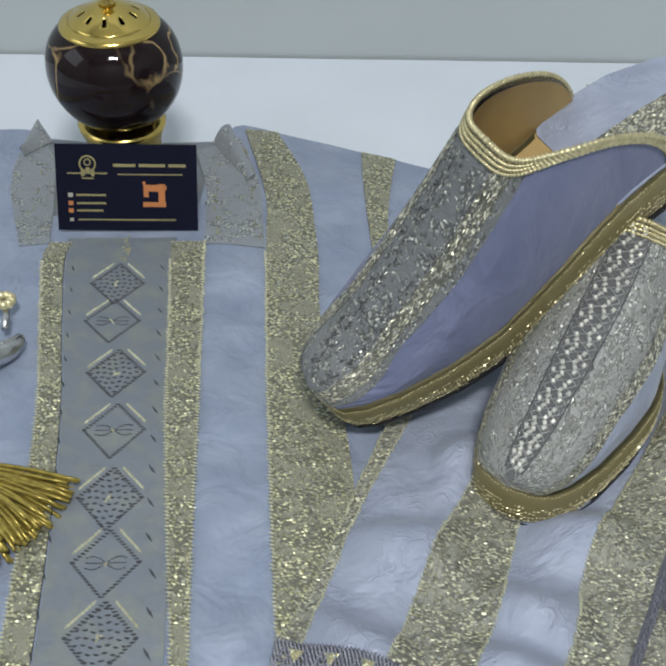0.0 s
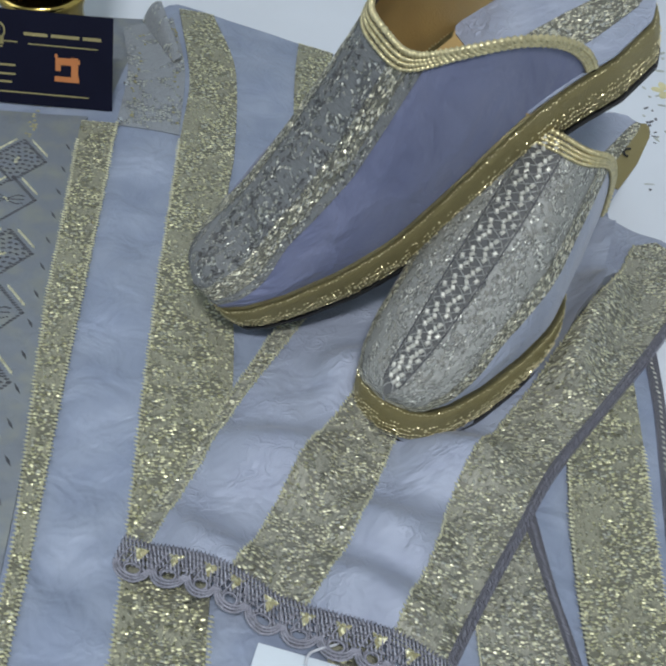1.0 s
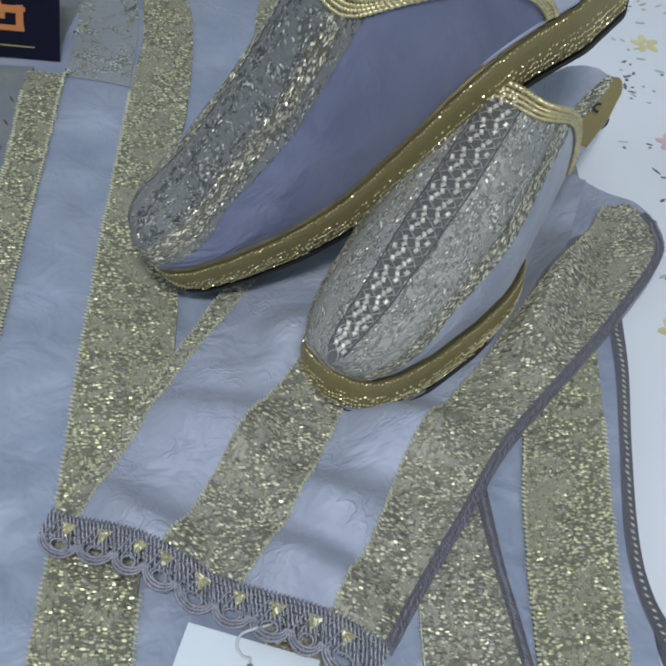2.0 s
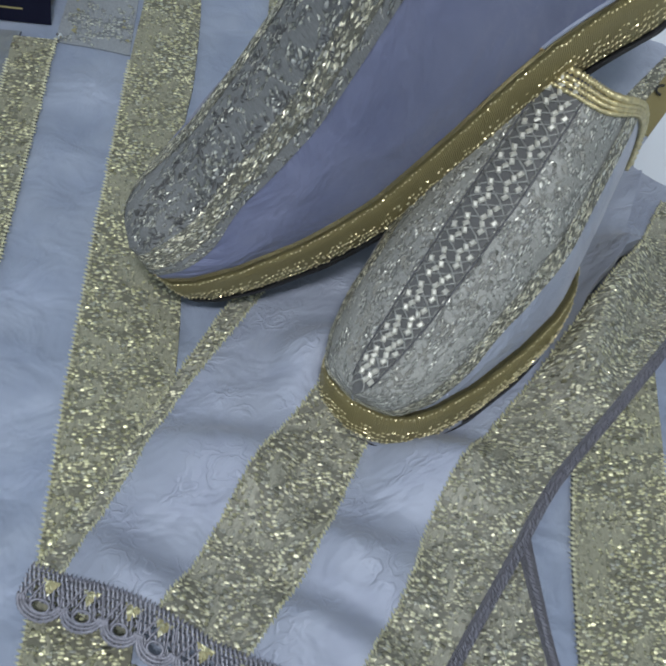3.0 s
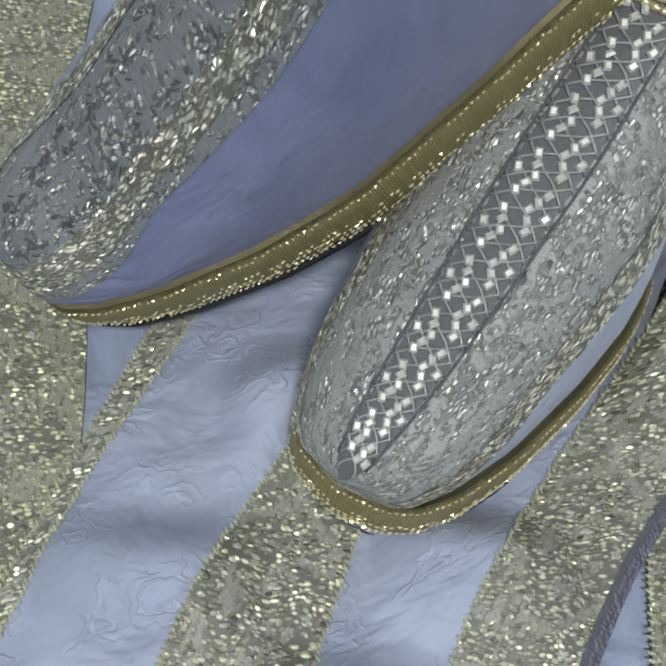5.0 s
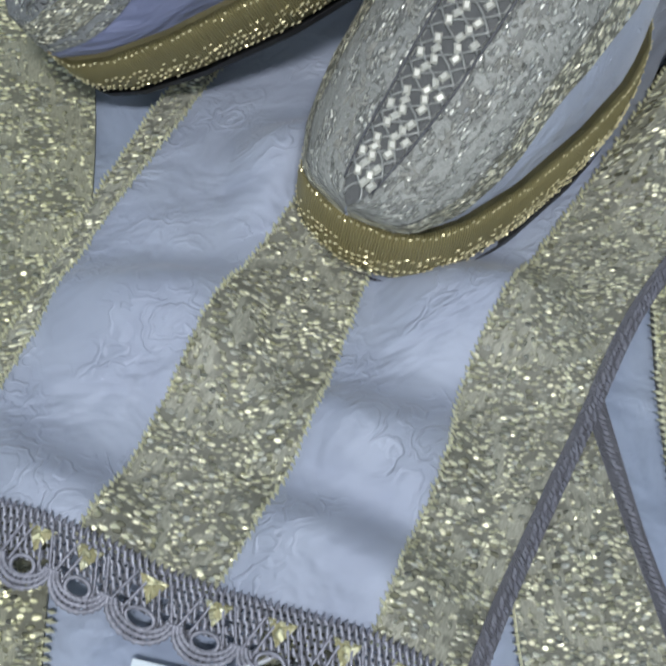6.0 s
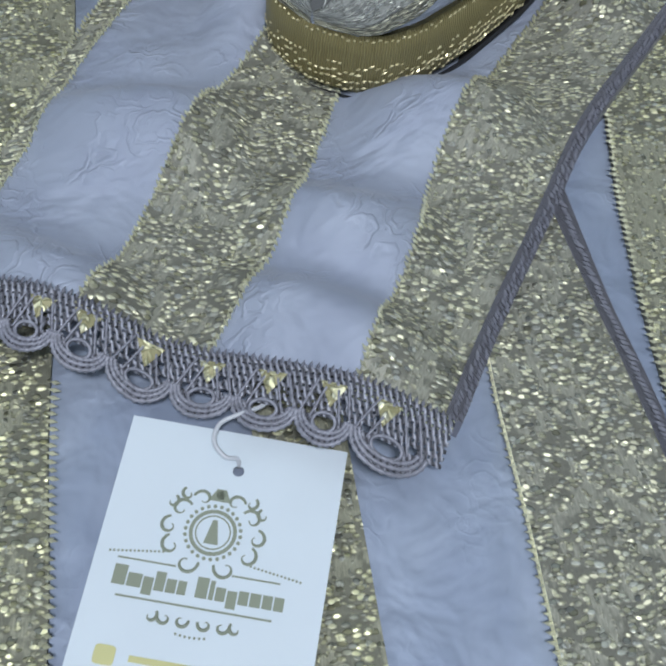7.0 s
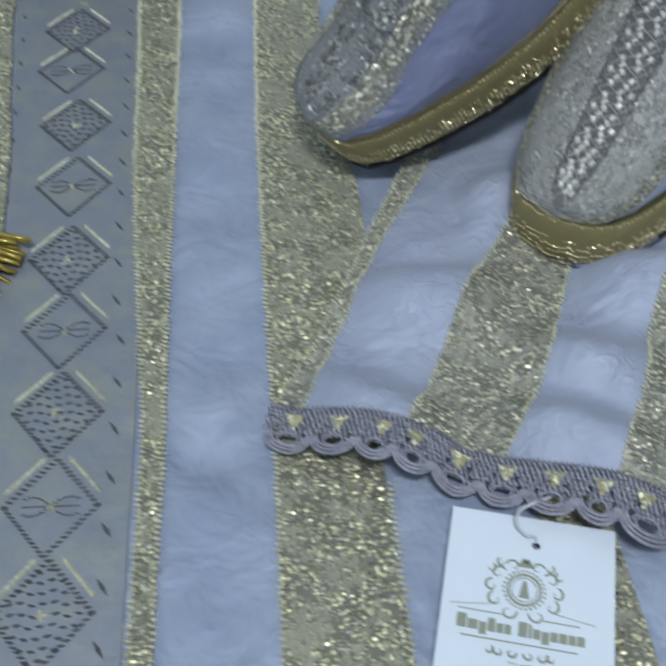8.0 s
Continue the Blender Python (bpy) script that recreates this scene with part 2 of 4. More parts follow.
def link(name, verts, faces, mat, parent=None, label="", uvs=None, smooth=True):
    me = bpy.data.meshes.new(name)
    me.from_pydata([tuple(c * CM for c in v) for v in verts], [], faces)
    if smooth:
        me.polygons.foreach_set("use_smooth", [True] * len(me.polygons))
    if uvs is not None:
        layer = me.uv_layers.new(name="UVMap")
        loops = np.zeros(len(me.loops), dtype=np.int32)
        me.loops.foreach_get("vertex_index", loops)
        layer.data.foreach_set("uv", np.asarray(uvs, dtype=np.float32)[loops].ravel())
    me.materials.append(mat)
    me.update()
    ob = new(name, me)
    if parent is not None:
        ob.parent = parent
    if label:
        tagged(ob, label)
    return ob


def thing(name, label, category, at=(0, 0, 0), turn=(0, 0, 0), group="", kind=""):
    ob = new(name)
    ob.empty_display_size = 0.01
    ob.matrix_world = pose(at[0] * CM, at[1] * CM, at[2] * CM, *turn)
    return tagged(ob, label, category, group, kind)


def spline(points, n):
    """n points evenly spread along a smooth curve through the given ones."""
    p = np.array(points, float)
    if len(p) == 2:
        return p[0] + (p[1] - p[0]) * np.linspace(0, 1, n)[:, None]
    k = np.r_[0, np.cumsum(np.linalg.norm(np.diff(p, axis=0), axis=1))]
    ext = np.vstack([2 * p[0] - p[1], p, 2 * p[-1] - p[-2]])
    fine = []
    for i in range(1, len(ext) - 2):
        a, b, c, d = ext[i - 1 : i + 3]
        for s in np.linspace(0, 1, 24, endpoint=i == len(ext) - 3):
            fine.append(0.5 * (2 * b + (c - a) * s + (2 * a - 5 * b + 4 * c - d) * s * s + (3 * b - a - 3 * c + d) * s**3))
    fine = np.array(fine)
    k = np.r_[0, np.cumsum(np.linalg.norm(np.diff(fine, axis=0), axis=1))]
    return np.stack([np.interp(np.linspace(0, k[-1], n), k, fine[:, i]) for i in range(p.shape[1])], 1)


def grid_mesh(P, thick=0.0, down=(0, 0, -1)):
    """Verts and faces of a grid of points; thick adds an underside and edges."""
    nu, nv = P.shape[:2]
    verts = P.reshape(-1, 3).tolist()
    at = lambda i, j: i * nv + j
    faces = [(at(i, j), at(i + 1, j), at(i + 1, j + 1), at(i, j + 1)) for i in range(nu - 1) for j in range(nv - 1)]
    if thick:
        ring = [at(i, 0) for i in range(nu)] + [at(nu - 1, j) for j in range(1, nv)] + [at(i, nv - 1) for i in range(nu - 2, -1, -1)] + [at(0, j) for j in range(nv - 2, 0, -1)]
        base = len(verts)
        n = len(ring)
        verts += [list(verts[r]) for r in ring] + [[verts[r][k] + thick * down[k] for k in range(3)] for r in ring]
        faces += [(base + k, base + n + k, base + n + (k + 1) % n, base + (k + 1) % n)[::-1] for k in range(n)]
    return verts, faces


def ribbon(name, left, right, nu, nv, height, mat, parent, thick=0.25, label="", lift=0.0, flip=False):
    """A strip of cloth between two lines of the plan, at height(x, y)."""
    a, b = spline(left, nu), spline(right, nu)
    P = np.zeros((nu, nv, 3))
    uv = np.zeros((nu, nv, 2))
    mid = (a + b) / 2
    run = np.r_[0, np.cumsum(np.linalg.norm(np.diff(mid, axis=0), axis=1))]
    for j, s in enumerate(np.linspace(0, 1, nv)):
        P[:, j, :2] = a + (b - a) * s
        wide = np.linalg.norm(b - a, axis=1)
        uv[:, j, 0] = (s - 0.5) * wide
        uv[:, j, 1] = run
    for i in range(nu):
        for j in range(nv):
            P[i, j, 2] = height(P[i, j, 0], P[i, j, 1]) + lift
    v, f = grid_mesh(P, thick)
    if (a[1] - a[0])[0] * (b[0] - a[0])[1] - (a[1] - a[0])[1] * (b[0] - a[0])[0] < 0:
        f = [q[::-1] for q in f]
    uv = uv.reshape(-1, 2) + 7.0
    extra = len(v) - len(uv)
    return link(name, v, f, mat, parent, label, np.vstack([uv, np.zeros((extra, 2)) + 7.0]))


def tube(path, r, sides=6, closed=False):
    p = np.array(path, float)
    n = len(p)
    tan = np.gradient(p, axis=0) if not closed else np.roll(p, -1, 0) - np.roll(p, 1, 0)
    tan /= np.linalg.norm(tan, axis=1)[:, None] + 1e-9
    ref = np.array([0.03, 0.05, 1.0])
    verts, faces = [], []
    for i in range(n):
        s = np.cross(tan[i], ref)
        s /= np.linalg.norm(s) + 1e-9
        q = np.cross(s, tan[i])
        rr = r[i] if hasattr(r, "__len__") else r
        for k in range(sides):
            a = 2 * math.pi * k / sides
            verts.append((p[i] + rr * (math.cos(a) * s + math.sin(a) * q)).tolist())
    for i in range(n if closed else n - 1):
        for k in range(sides):
            i2 = (i + 1) % n
            faces.append((i * sides + k, i * sides + (k + 1) % sides, i2 * sides + (k + 1) % sides, i2 * sides + k))
    if not closed:
        faces += [tuple(range(sides))[::-1], tuple((n - 1) * sides + k for k in range(sides))]
    return verts, faces


def joined(pieces):
    verts, faces = [], []
    for v, f in pieces:
        b = len(verts)
        verts += list(v)
        faces += [tuple(i + b for i in q) for q in f]
    return verts, faces


def lathe(profile, n=48, centre=(0, 0)):
    verts, faces = [], []
    m = len(profile)
    for i in range(n):
        a = 2 * math.pi * i / n
        verts += [(centre[0] + r * math.cos(a), centre[1] + r * math.sin(a), z) for r, z in profile]
    for i in range(n):
        for k in range(m - 1):
            j = (i + 1) % n
            faces.append((i * m + k, j * m + k, j * m + k + 1, i * m + k + 1))
    return verts, faces


def slab(outline, z0, z1, bevel=0.0):
    """A flat plate with the given outline (counter-clockwise)."""
    n = len(outline)
    c = np.mean(np.array(outline, float), axis=0)
    rings = [[(x, y, z0) for x, y in outline], [(x, y, z1 - bevel) for x, y in outline]]
    if bevel:
        rings.append([(x + (c[0] - x) * bevel / (math.hypot(x - c[0], y - c[1]) + 1e-6), y + (c[1] - y) * bevel / (math.hypot(x - c[0], y - c[1]) + 1e-6), z1) for x, y in outline])
    verts = [v for r in rings for v in r]
    faces = [tuple(range(n))[::-1], tuple((len(rings) - 1) * n + k for k in range(n))]
    for r in range(len(rings) - 1):
        faces += [(r * n + k, r * n + (k + 1) % n, (r + 1) * n + (k + 1) % n, (r + 1) * n + k) for k in range(n)]
    return verts, faces


def rect(x0, y0, x1, y1):
    return [(x0, y0), (x1, y0), (x1, y1), (x0, y1)]


def dash(c, d, long, wide, high):
    """A small raised stitch: a pointed lozenge with a ridge."""
    c, d = np.array(c, float), np.array(d, float)
    d = d / (np.linalg.norm(d) + 1e-9)
    s = np.array([-d[1], d[0], 0])
    s = s / (np.linalg.norm(s) + 1e-9)
    up = np.cross(d, s)
    v = [c - d * long / 2, c + s * wide / 2, c + d * long / 2, c - s * wide / 2, c + up * high - d * long * 0.15, c + up * high + d * long * 0.15]
    return [x.tolist() for x in v], [(0, 3, 4), (3, 2, 5), (3, 5, 4), (2, 1, 5), (1, 0, 4), (1, 4, 5)]


# ---------------------------------------------------------------- heights of the cloth


def rise(a, b, x):
    s = min(1.0, max(0.0, (x - a) / (b - a)))
    return s * s * (3 - 2 * s)


def body_z(x, y):
    """Top of the caftan's body where it lies on the table."""
    n = noise.noise((x * 0.10, y * 0.09, 3.0)) * 0.22 + noise.noise((x * 0.35, y * 0.16, 8.0)) * 0.08
    soft = math.sin(y * 0.5 + 0.3 * math.sin(x * 0.4)) * 0.05 * rise(4, 6, x)
    dents = 0.0
    for fx, fy, wx, wy, hi in DENTS:
        dx, dy = (x - fx) / wx, (y - fy) / wy
        if dx * dx + dy * dy < 6:
            dents += hi * math.exp(-dx * dx - dy * dy) * dy
    return 0.42 + n + soft + dents


CUFF_A, CUFF_B = np.array((9.3, -28.05)), np.array((22.3, -32.6))


def sleeve_z(x, y):
    """Top of the folded sleeve: soft cross folds, and a swell where it is pushed up against the slipper."""
    folds = 0.0
    for fx, fy, ln, hi, lean in FOLDS:
        d = (y - fy) - lean * (x - fx)
        side = max(0.0, 1 - ((x - fx) / ln) ** 2)
        folds += hi * side * (rise(-4.0, -0.75, d) * (1 - rise(-0.75, 0.65, d)))
    u = min(1.0, max(0.0, ((x - 28.8) * 2.8 + (y + 18.2) * 5.6) / 39.2))
    off = math.hypot(x - 28.8 - 2.8 * u, y + 18.2 - 5.6 * u)
    swell = 1.9 * math.exp(-((off / 1.25) ** 2))
    return 1.0 + folds + swell + noise.noise((x * 0.22, y * 0.22, 1.0)) * 0.12 + noise.noise((x * 0.7, y * 0.5, 5.0)) * 0.04


DENTS = [(7.0, -5.0, 1.6, 2.0, 0.6), (7.0, -12.0, 1.6, 2.4, -0.5), (7.3, -22.0, 1.4, 2.6, 0.5), (7.2, -30.5, 1.4, 1.6, -0.6), (13, 3, 2, 2.5, 0.5), (-7, -7, 2, 3, 0.5), (-7, -14, 2, 3, -0.5), (7.2, -17, 1.3, 1.8, 0.4), (7.4, -26.5, 1.3, 1.6, -0.4)]
FOLDS = [(15.0, -22.6, 3.0, 1.15, 0.0), (12.9, -27.6, 2.6, 0.95, -0.5), (23.4, -22.2, 2.8, 1.1, -0.1), (20.2, -26.1, 2.8, 1.0, -0.2), (19.6, -29.2, 3.0, 1.2, -0.38), (18.4, -17.6, 1.8, 1.0, 0.3)]

# ---------------------------------------------------------------- room and table
TABLE_Z = -0.1


def box_shell(name, x0, x1, y0, y1, z0, z1, mat, label):
    v = [(x, y, z) for z in (z0, z1) for x, y in ((x0, y0), (x1, y0), (x1, y1), (x0, y1))]
    f = [(3, 2, 1, 0), (4, 5, 6, 7), (0, 1, 5, 4), (1, 2, 6, 5), (2, 3, 7, 6), (3, 0, 4, 7)]
    return tagged(link(name, v, f, mat, None, label, None, False), label, "", "", "structure")


box_shell("floor", -125, 135, -155, 40, -80, -75, FLOOR_TILE, "plain tiled room floor")
box_shell("wall_north", -125, 135, 23.2, 35, -75, 180, WALL_PAINT, "pale grey painted wall behind the table")
box_shell("wall_south", -125, 135, -165, -155, -75, 180, WALL_PAINT, "plain pale grey wall")
box_shell("wall_east", 135, 145, -155, 35, -75, 180, WALL_PAINT, "plain pale grey wall")
def shell_box(x0, x1, y0, y1, z0, z1):
    v = [(x, y, z) for z in (z0, z1) for x, y in ((x0, y0), (x1, y0), (x1, y1), (x0, y1))]
    return v, [(3, 2, 1, 0), (4, 5, 6, 7), (0, 1, 5, 4), (1, 2, 6, 5), (2, 3, 7, 6), (3, 0, 4, 7)]


# Window and its wall opening are unseen, made up to house the west fill.
WIN = (-72, 12, 52, 128)
tagged(link("wall_west", *joined([shell_box(-135, -125, -155, WIN[0], -75, 180), shell_box(-135, -125, WIN[1], 35, -75, 180), shell_box(-135, -125, WIN[0], WIN[1], -75, WIN[2]), shell_box(-135, -125, WIN[0], WIN[1], WIN[3], 180)]), WALL_PAINT, None, "pale grey wall with a window", None, False), kind="structure")
window = thing("added_window_1", "white framed window, unseen, added for the fill lamp", "window", (0, 0, 0), (0, 0, 0), "", "structure")
for q in ((WIN[0], WIN[0] + 4, WIN[2], WIN[3]), (WIN[1] - 4, WIN[1], WIN[2], WIN[3]), (WIN[0] + 4, WIN[1] - 4, WIN[2], WIN[2] + 4), (WIN[0] + 4, WIN[1] - 4, WIN[3] - 4, WIN[3])):
    link("added_window_frame", *shell_box(-131, -127, *q), CEILING_PAINT, window, "", None, False)
# Fixture is unseen; its shape is made up to house the overhead lamp.
lamp = thing("ceiling_light", "flat square ceiling light with white frame, unseen, added round the lamp", "ceiling light", (15, -95, 180))
for q in ((-24, 24, -20, -17), (-24, 24, 17, 20), (-24, -21, -17, 17), (21, 24, -17, 17)):
    link("frame", *shell_box(*q, -3, 0), CEILING_PAINT, lamp, "", None, False)
link("diffuser", *shell_box(-21, 21, -17, 17, -1.6, -0.4), CEILING_PAINT, lamp, "", None, False)
box_shell("ceiling", -125, 135, -155, 35, 180, 185, CEILING_PAINT, "plain white ceiling")

table = thing("table", "table under a white floral cloth, against the wall", "table", (10, -18, -75))
for sx in (-1, 1):
    for sy in (-1, 1):
        link("leg", *slab(rect(sx * 68 - 3, sy * 34 - 3, sx * 68 + 3, sy * 34 + 3), 0, 71.0), FLOOR_TILE, table, "", None, False)
link("tabletop", *slab(rect(-74, -40, 74, 40.8), 71.0, 74.4), FLOOR_TILE, table, "", None, False)

cloth = thing("tablecloth", "white tablecloth printed with small flowers, on the table", "tablecloth")
P = np.zeros((61, 41, 3))
for i, x in enumerate(np.linspace(-66, 86, 61)):
    for j, y in enumerate(np.linspace(-59, 22.9, 41)):
        P[i, j] = (x, y, TABLE_Z + 0.02 * noise.noise((x * 0.2, y * 0.2, 0)))
v, f = grid_mesh(P, 0.3)
link("fabric", v, f, CLOTH_WHITE, cloth)


def petal_flower(cx, cy, r, n, mat, turn):
    pieces = []
    for k in range(n):
        a = turn + 2 * math.pi * k / n
        ring = []
        for q in np.linspace(0, 2 * math.pi, 9)[:-1]:
            px, py = r * 0.55 + r * 0.45 * math.cos(q), r * 0.28 * math.sin(q)
            ring.append((cx + px * math.cos(a) - py * math.sin(a), cy + px * math.sin(a) + py * math.cos(a)))
        pieces.append(slab(ring, TABLE_Z, TABLE_Z + 0.035))
    return pieces


random.seed(4)
flowers = [(36.8, -15.8, 0.85, INK_YELLOW), (39.4, -1.6, 0.8, INK_PINK), (38.9, -14.4, 0.8, INK_PINK), (39.8, 8.0, 1.0, INK_YELLOW), (36.6, -22.5, 0.9, INK_PINK), (40.6, -8.2, 0.9, INK_SAGE), (42.5, -18.0, 1.1, INK_YELLOW), (38.0, -19.0, 0.8, INK_SAGE), (43.5, 2.0, 1.0, INK_PINK)]
for fx, fy, fr, ink in flowers:
    link("printed_flower", *joined(petal_flower(fx, fy, fr, 5, ink, random.random() * 3)), ink, cloth, "faded printed flower", None, False)
marks, pale_marks = [], []
for n in range(430):
    x = random.uniform(36.2, 48)
    y = random.uniform(-34, 13)
    if y > -1 and x < 37.4:
        x += 2.2
    if noise.noise((x * 0.45, y * 0.3, 2.0)) < -0.12:
        continue
    a = random.gauss(0.3, 0.8)
    ln, wd = random.uniform(0.08, 0.36), random.uniform(0.05, 0.12)
    ring = [(x + ln * math.cos(q) * math.cos(a) - wd * math.sin(q) * math.sin(a), y + ln * math.cos(q) * math.sin(a) + wd * math.sin(q) * math.cos(a)) for q in np.linspace(0, 2 * math.pi, 8)[:-1]]
    (marks if n % 5 < 2 else pale_marks).append(slab(ring, TABLE_Z, TABLE_Z + 0.03))
tagged(link("sprig_print", *joined(marks), INK_BLACK, cloth, "small dark printed sprigs", None, False), kind="stuff")
tagged(link("leaf_print", *joined(pale_marks), INK_SAGE, cloth, "pale grey-green printed leaves", None, False), kind="stuff")

# ---------------------------------------------------------------- the caftan
caftan = thing("caftan", "silver-blue satin caftan with gold brocade stripes, laid flat on the table", "caftan")

# lilac satin ground of the body, from shoulder line to the hem side
ground_z = lambda x, y: body_z(x, y) - 0.12
ribbon("body_fabric", [(-24, 1.6), (-24, -10), (-24, -46)], [(33.2, 1.6), (33.6, -18), (32.6, -29), (33.6, -46)], 90, 90, ground_z, LILAC, caftan, 0.35)
ribbon("shoulder_fabric", [(-24, 8.6), (-10.4, 11.4), (-7.6, 11.2), (-6.3, 9.9)], [(-24, 1.6), (-12, 1.6), (-8, 1.6), (-5, 1.6)], 30, 12, ground_z, LILAC, caftan, 0.35)
ribbon("shoulder_fabric", [(5.0, 9.9), (6.0, 12.0), (7.6, 12.1), (14.7, 9.1), (18.8, 7.4), (26, 4.2), (33.2, 2.4)], [(4.0, 1.6), (6, 1.6), (9, 1.6), (14, 1.6), (18, 1.6), (26, 1.6), (33.2, 1.6)], 50, 14, ground_z, LILAC, caftan, 0.35)
ribbon("back_neck", [(-6.6, 10.4), (-2, 9.9), (5.6, 10.3)], [(-6.0, 0), (-2, 0), (5.0, 0)], 24, 14, lambda x, y: 0.25, GREY, caftan, 0.3)

# brocade stripes of the body
STRIPE_LIFT = 0.06
top = lambda x, y: body_z(x, y)
ribbon("gold_stripe", [(-4.6, -1.2), (-4.8, -3.1), (-3.9, -9), (-2.9, -15.7), (-2.2, -26.4), (-1.6, -46)], [(-3.3, -1.2), (-3.5, -3.1), (-2.7, -9), (-1.7, -15.7), (-0.9, -26.4), (-0.2, -46)], 130, 8, top, GOLD, caftan, 0.2, "", STRIPE_LIFT)
ribbon("gold_stripe", [(2.7, -1.2), (2.8, -3.0), (3.2, -9), (3.6, -15.7), (4.4, -24), (4.9, -30), (5.1, -46)], [(4.8, -1.2), (4.8, -3.0), (5.0, -9), (5.2, -15.7), (5.4, -24), (5.6, -30), (5.9, -46)], 130, 8, top, GOLD, caftan, 0.2, "", STRIPE_LIFT)
ribbon("gold_stripe", [(6.9, 11.6), (8.4, 4), (8.5, -2.2), (8.7, -12.8), (9.0, -22), (9.3, -29.1), (9.5, -36.5), (9.6, -46)], [(9.2, 11.3), (11.1, 5.4), (11.7, -2.2), (11.7, -8), (12.9, -18.5), (12.9, -30.7), (13.2, -36.7), (13.4, -46)], 150, 16, top, GOLD, caftan, 0.2, "", STRIPE_LIFT)
ribbon("gold_stripe", [(15.0, 8.8), (14.9, 5), (15.0, 0.4), (15.2, -8)], [(17.3, 7.9), (16.6, 4), (16.2, 0), (16.2, -8)], 40, 8, top, GOLD, caftan, 0.2, "", STRIPE_LIFT)
ribbon("gold_stripe", [(-14.6, 10.0), (-14.4, 2), (-13.5, -20), (-13, -46)], [(-10.6, 11.0), (-11.2, 2), (-10.6, -20), (-10, -46)], 110, 12, top, GOLD, caftan, 0.2, "", STRIPE_LIFT)
ribbon("gold_stripe", [(17.6, -27), (17.6, -34), (17.8, -46)], [(19.4, -27), (19.9, -34.1), (20.9, -46)], 50, 8, top, GOLD, caftan, 0.2, "", STRIPE_LIFT)
ribbon("gold_stripe", [(25.4, -20), (23.8, -28), (23.5, -31.0), (23.8, -36), (24.2, -46)], [(26.0, -20), (26.2, -26), (27.0, -31), (27.8, -36), (28.2, -46)], 90, 14, lambda x, y: body_z(x, y) + 0.15, SLEEVE_GOLD, caftan, 0.25, "", STRIPE_LIFT)
ribbon("gold_stripe", [(29.4, -14), (28.5, -22), (28.0, -27), (27.9, -33), (28.3, -46)], [(32.7, -14), (32.1, -21.7), (31.7, -27), (31.4, -33), (31.6, -46)], 100, 16, lambda x, y: body_z(x, y) + 0.05, GOLD, caftan, 0.25, "", STRIPE_LIFT)
ribbon("braid_trim", [(25.9, -25.6), (26.5, -29.2), (27.0, -31.8), (27.6, -36), (28.1, -46)], [(26.5, -25.6), (26.95, -29.2), (27.45, -31.8), (28.05, -36), (28.55, -46)], 70, 4, lambda x, y: body_z(x, y) + 0.24, TRIM, caftan, 0.2)
ribbon("edge_trim", [(33.4, -14), (33.2, -18.6), (32.7, -22.7), (32.2, -27.1), (32.3, -29.9), (33.2, -34), (34.5, -46)], [(34.1, -14), (33.8, -18.6), (33.2, -22.7), (32.75, -27.1), (32.9, -29.9), (34.2, -34), (35.5, -46)], 90, 4, lambda x, y: body_z(x, y) + 0.02, TRIM, caftan, 0.4)

# grey embroidered front panel
ribbon("front_panel", [(-3.6, -0.8), (-3.4, -3.1), (-2.6, -9), (-1.6, -15.7), (-0.8, -26.4), (-0.1, -46)], [(3.0, -0.8), (2.8, -3.0), (3.2, -9), (3.6, -15.7), (4.4, -24), (5.1, -46)], 110, 22, top, GREY, caftan, 0.2, "grey brocade front panel with embroidered diamonds", 0.03)
# collar plackets beside the card and the raised collar points
ribbon("placket", [(3.6, 8.8), (4.6, 4), (4.7, -1.2)], [(6.6, 10.6), (8.0, 5), (8.4, -1.6)], 30, 8, top, PLACKET, caftan, 0.06, "", -0.03)
ribbon("placket", [(-8.2, 10.4), (-8.2, 5), (-6.4, -1.6)], [(-6.0, 8.8), (-5.2, 4), (-4.7, -1.2)], 30, 8, top, PLACKET, caftan, 0.06, "", -0.03)


def collar_flap(name, a, b, tip, base_in):
    """A turned-up point of the collar."""
    A, B, T, I = (np.array(q, float) for q in (a, b, tip, base_in))
    P = np.zeros((7, 5, 3))
    for i, s in enumerate(np.linspace(0, 1, 7)):
        for j, r in enumerate(np.linspace(0, 1, 5)):
            low, high = A + (B - A) * s, T + (I - T) * s
            P[i, j] = low + (high - low) * r
            P[i, j, 2] += 0.5 * math.sin(math.pi * r) * (1 - s)
    v, f = grid_mesh(P, 0.12)
    uv = np.array(v)[:, :2]
    return link(name, v, f, PLACKET, caftan, "", uv)


collar_flap("collar_point", (4.7, 9.9, 0.4), (7.2, 5.4, 0.5), (5.9, 10.4, 1.6), (7.7, 5.7, 0.75))
collar_flap("collar_point", (-7.9, 8.0, 0.5), (-6.3, 9.9, 0.4), (-8.2, 8.3, 0.75), (-7.3, 10.8, 1.6))

# diamonds down the front panel: dark stitches with pale gold between them
dark, pale = [], []
spots = [(-0.1, -5.0), (0.0, -8.2), (0.7, -12.3), (1.1, -16.3), (1.4, -20.4), (1.65, -23.9), (1.9, -27.6), (2.15, -31.2), (2.35, -34.8), (2.5, -38.4), (2.6, -42.0)]


def stitch(bag, x, y, a, ln=0.3, wd=0.1, hi=0.06):
    bag.append(dash((x, y, body_z(x, y) + 0.035), (math.cos(a), math.sin(a), 0), ln, wd, hi))


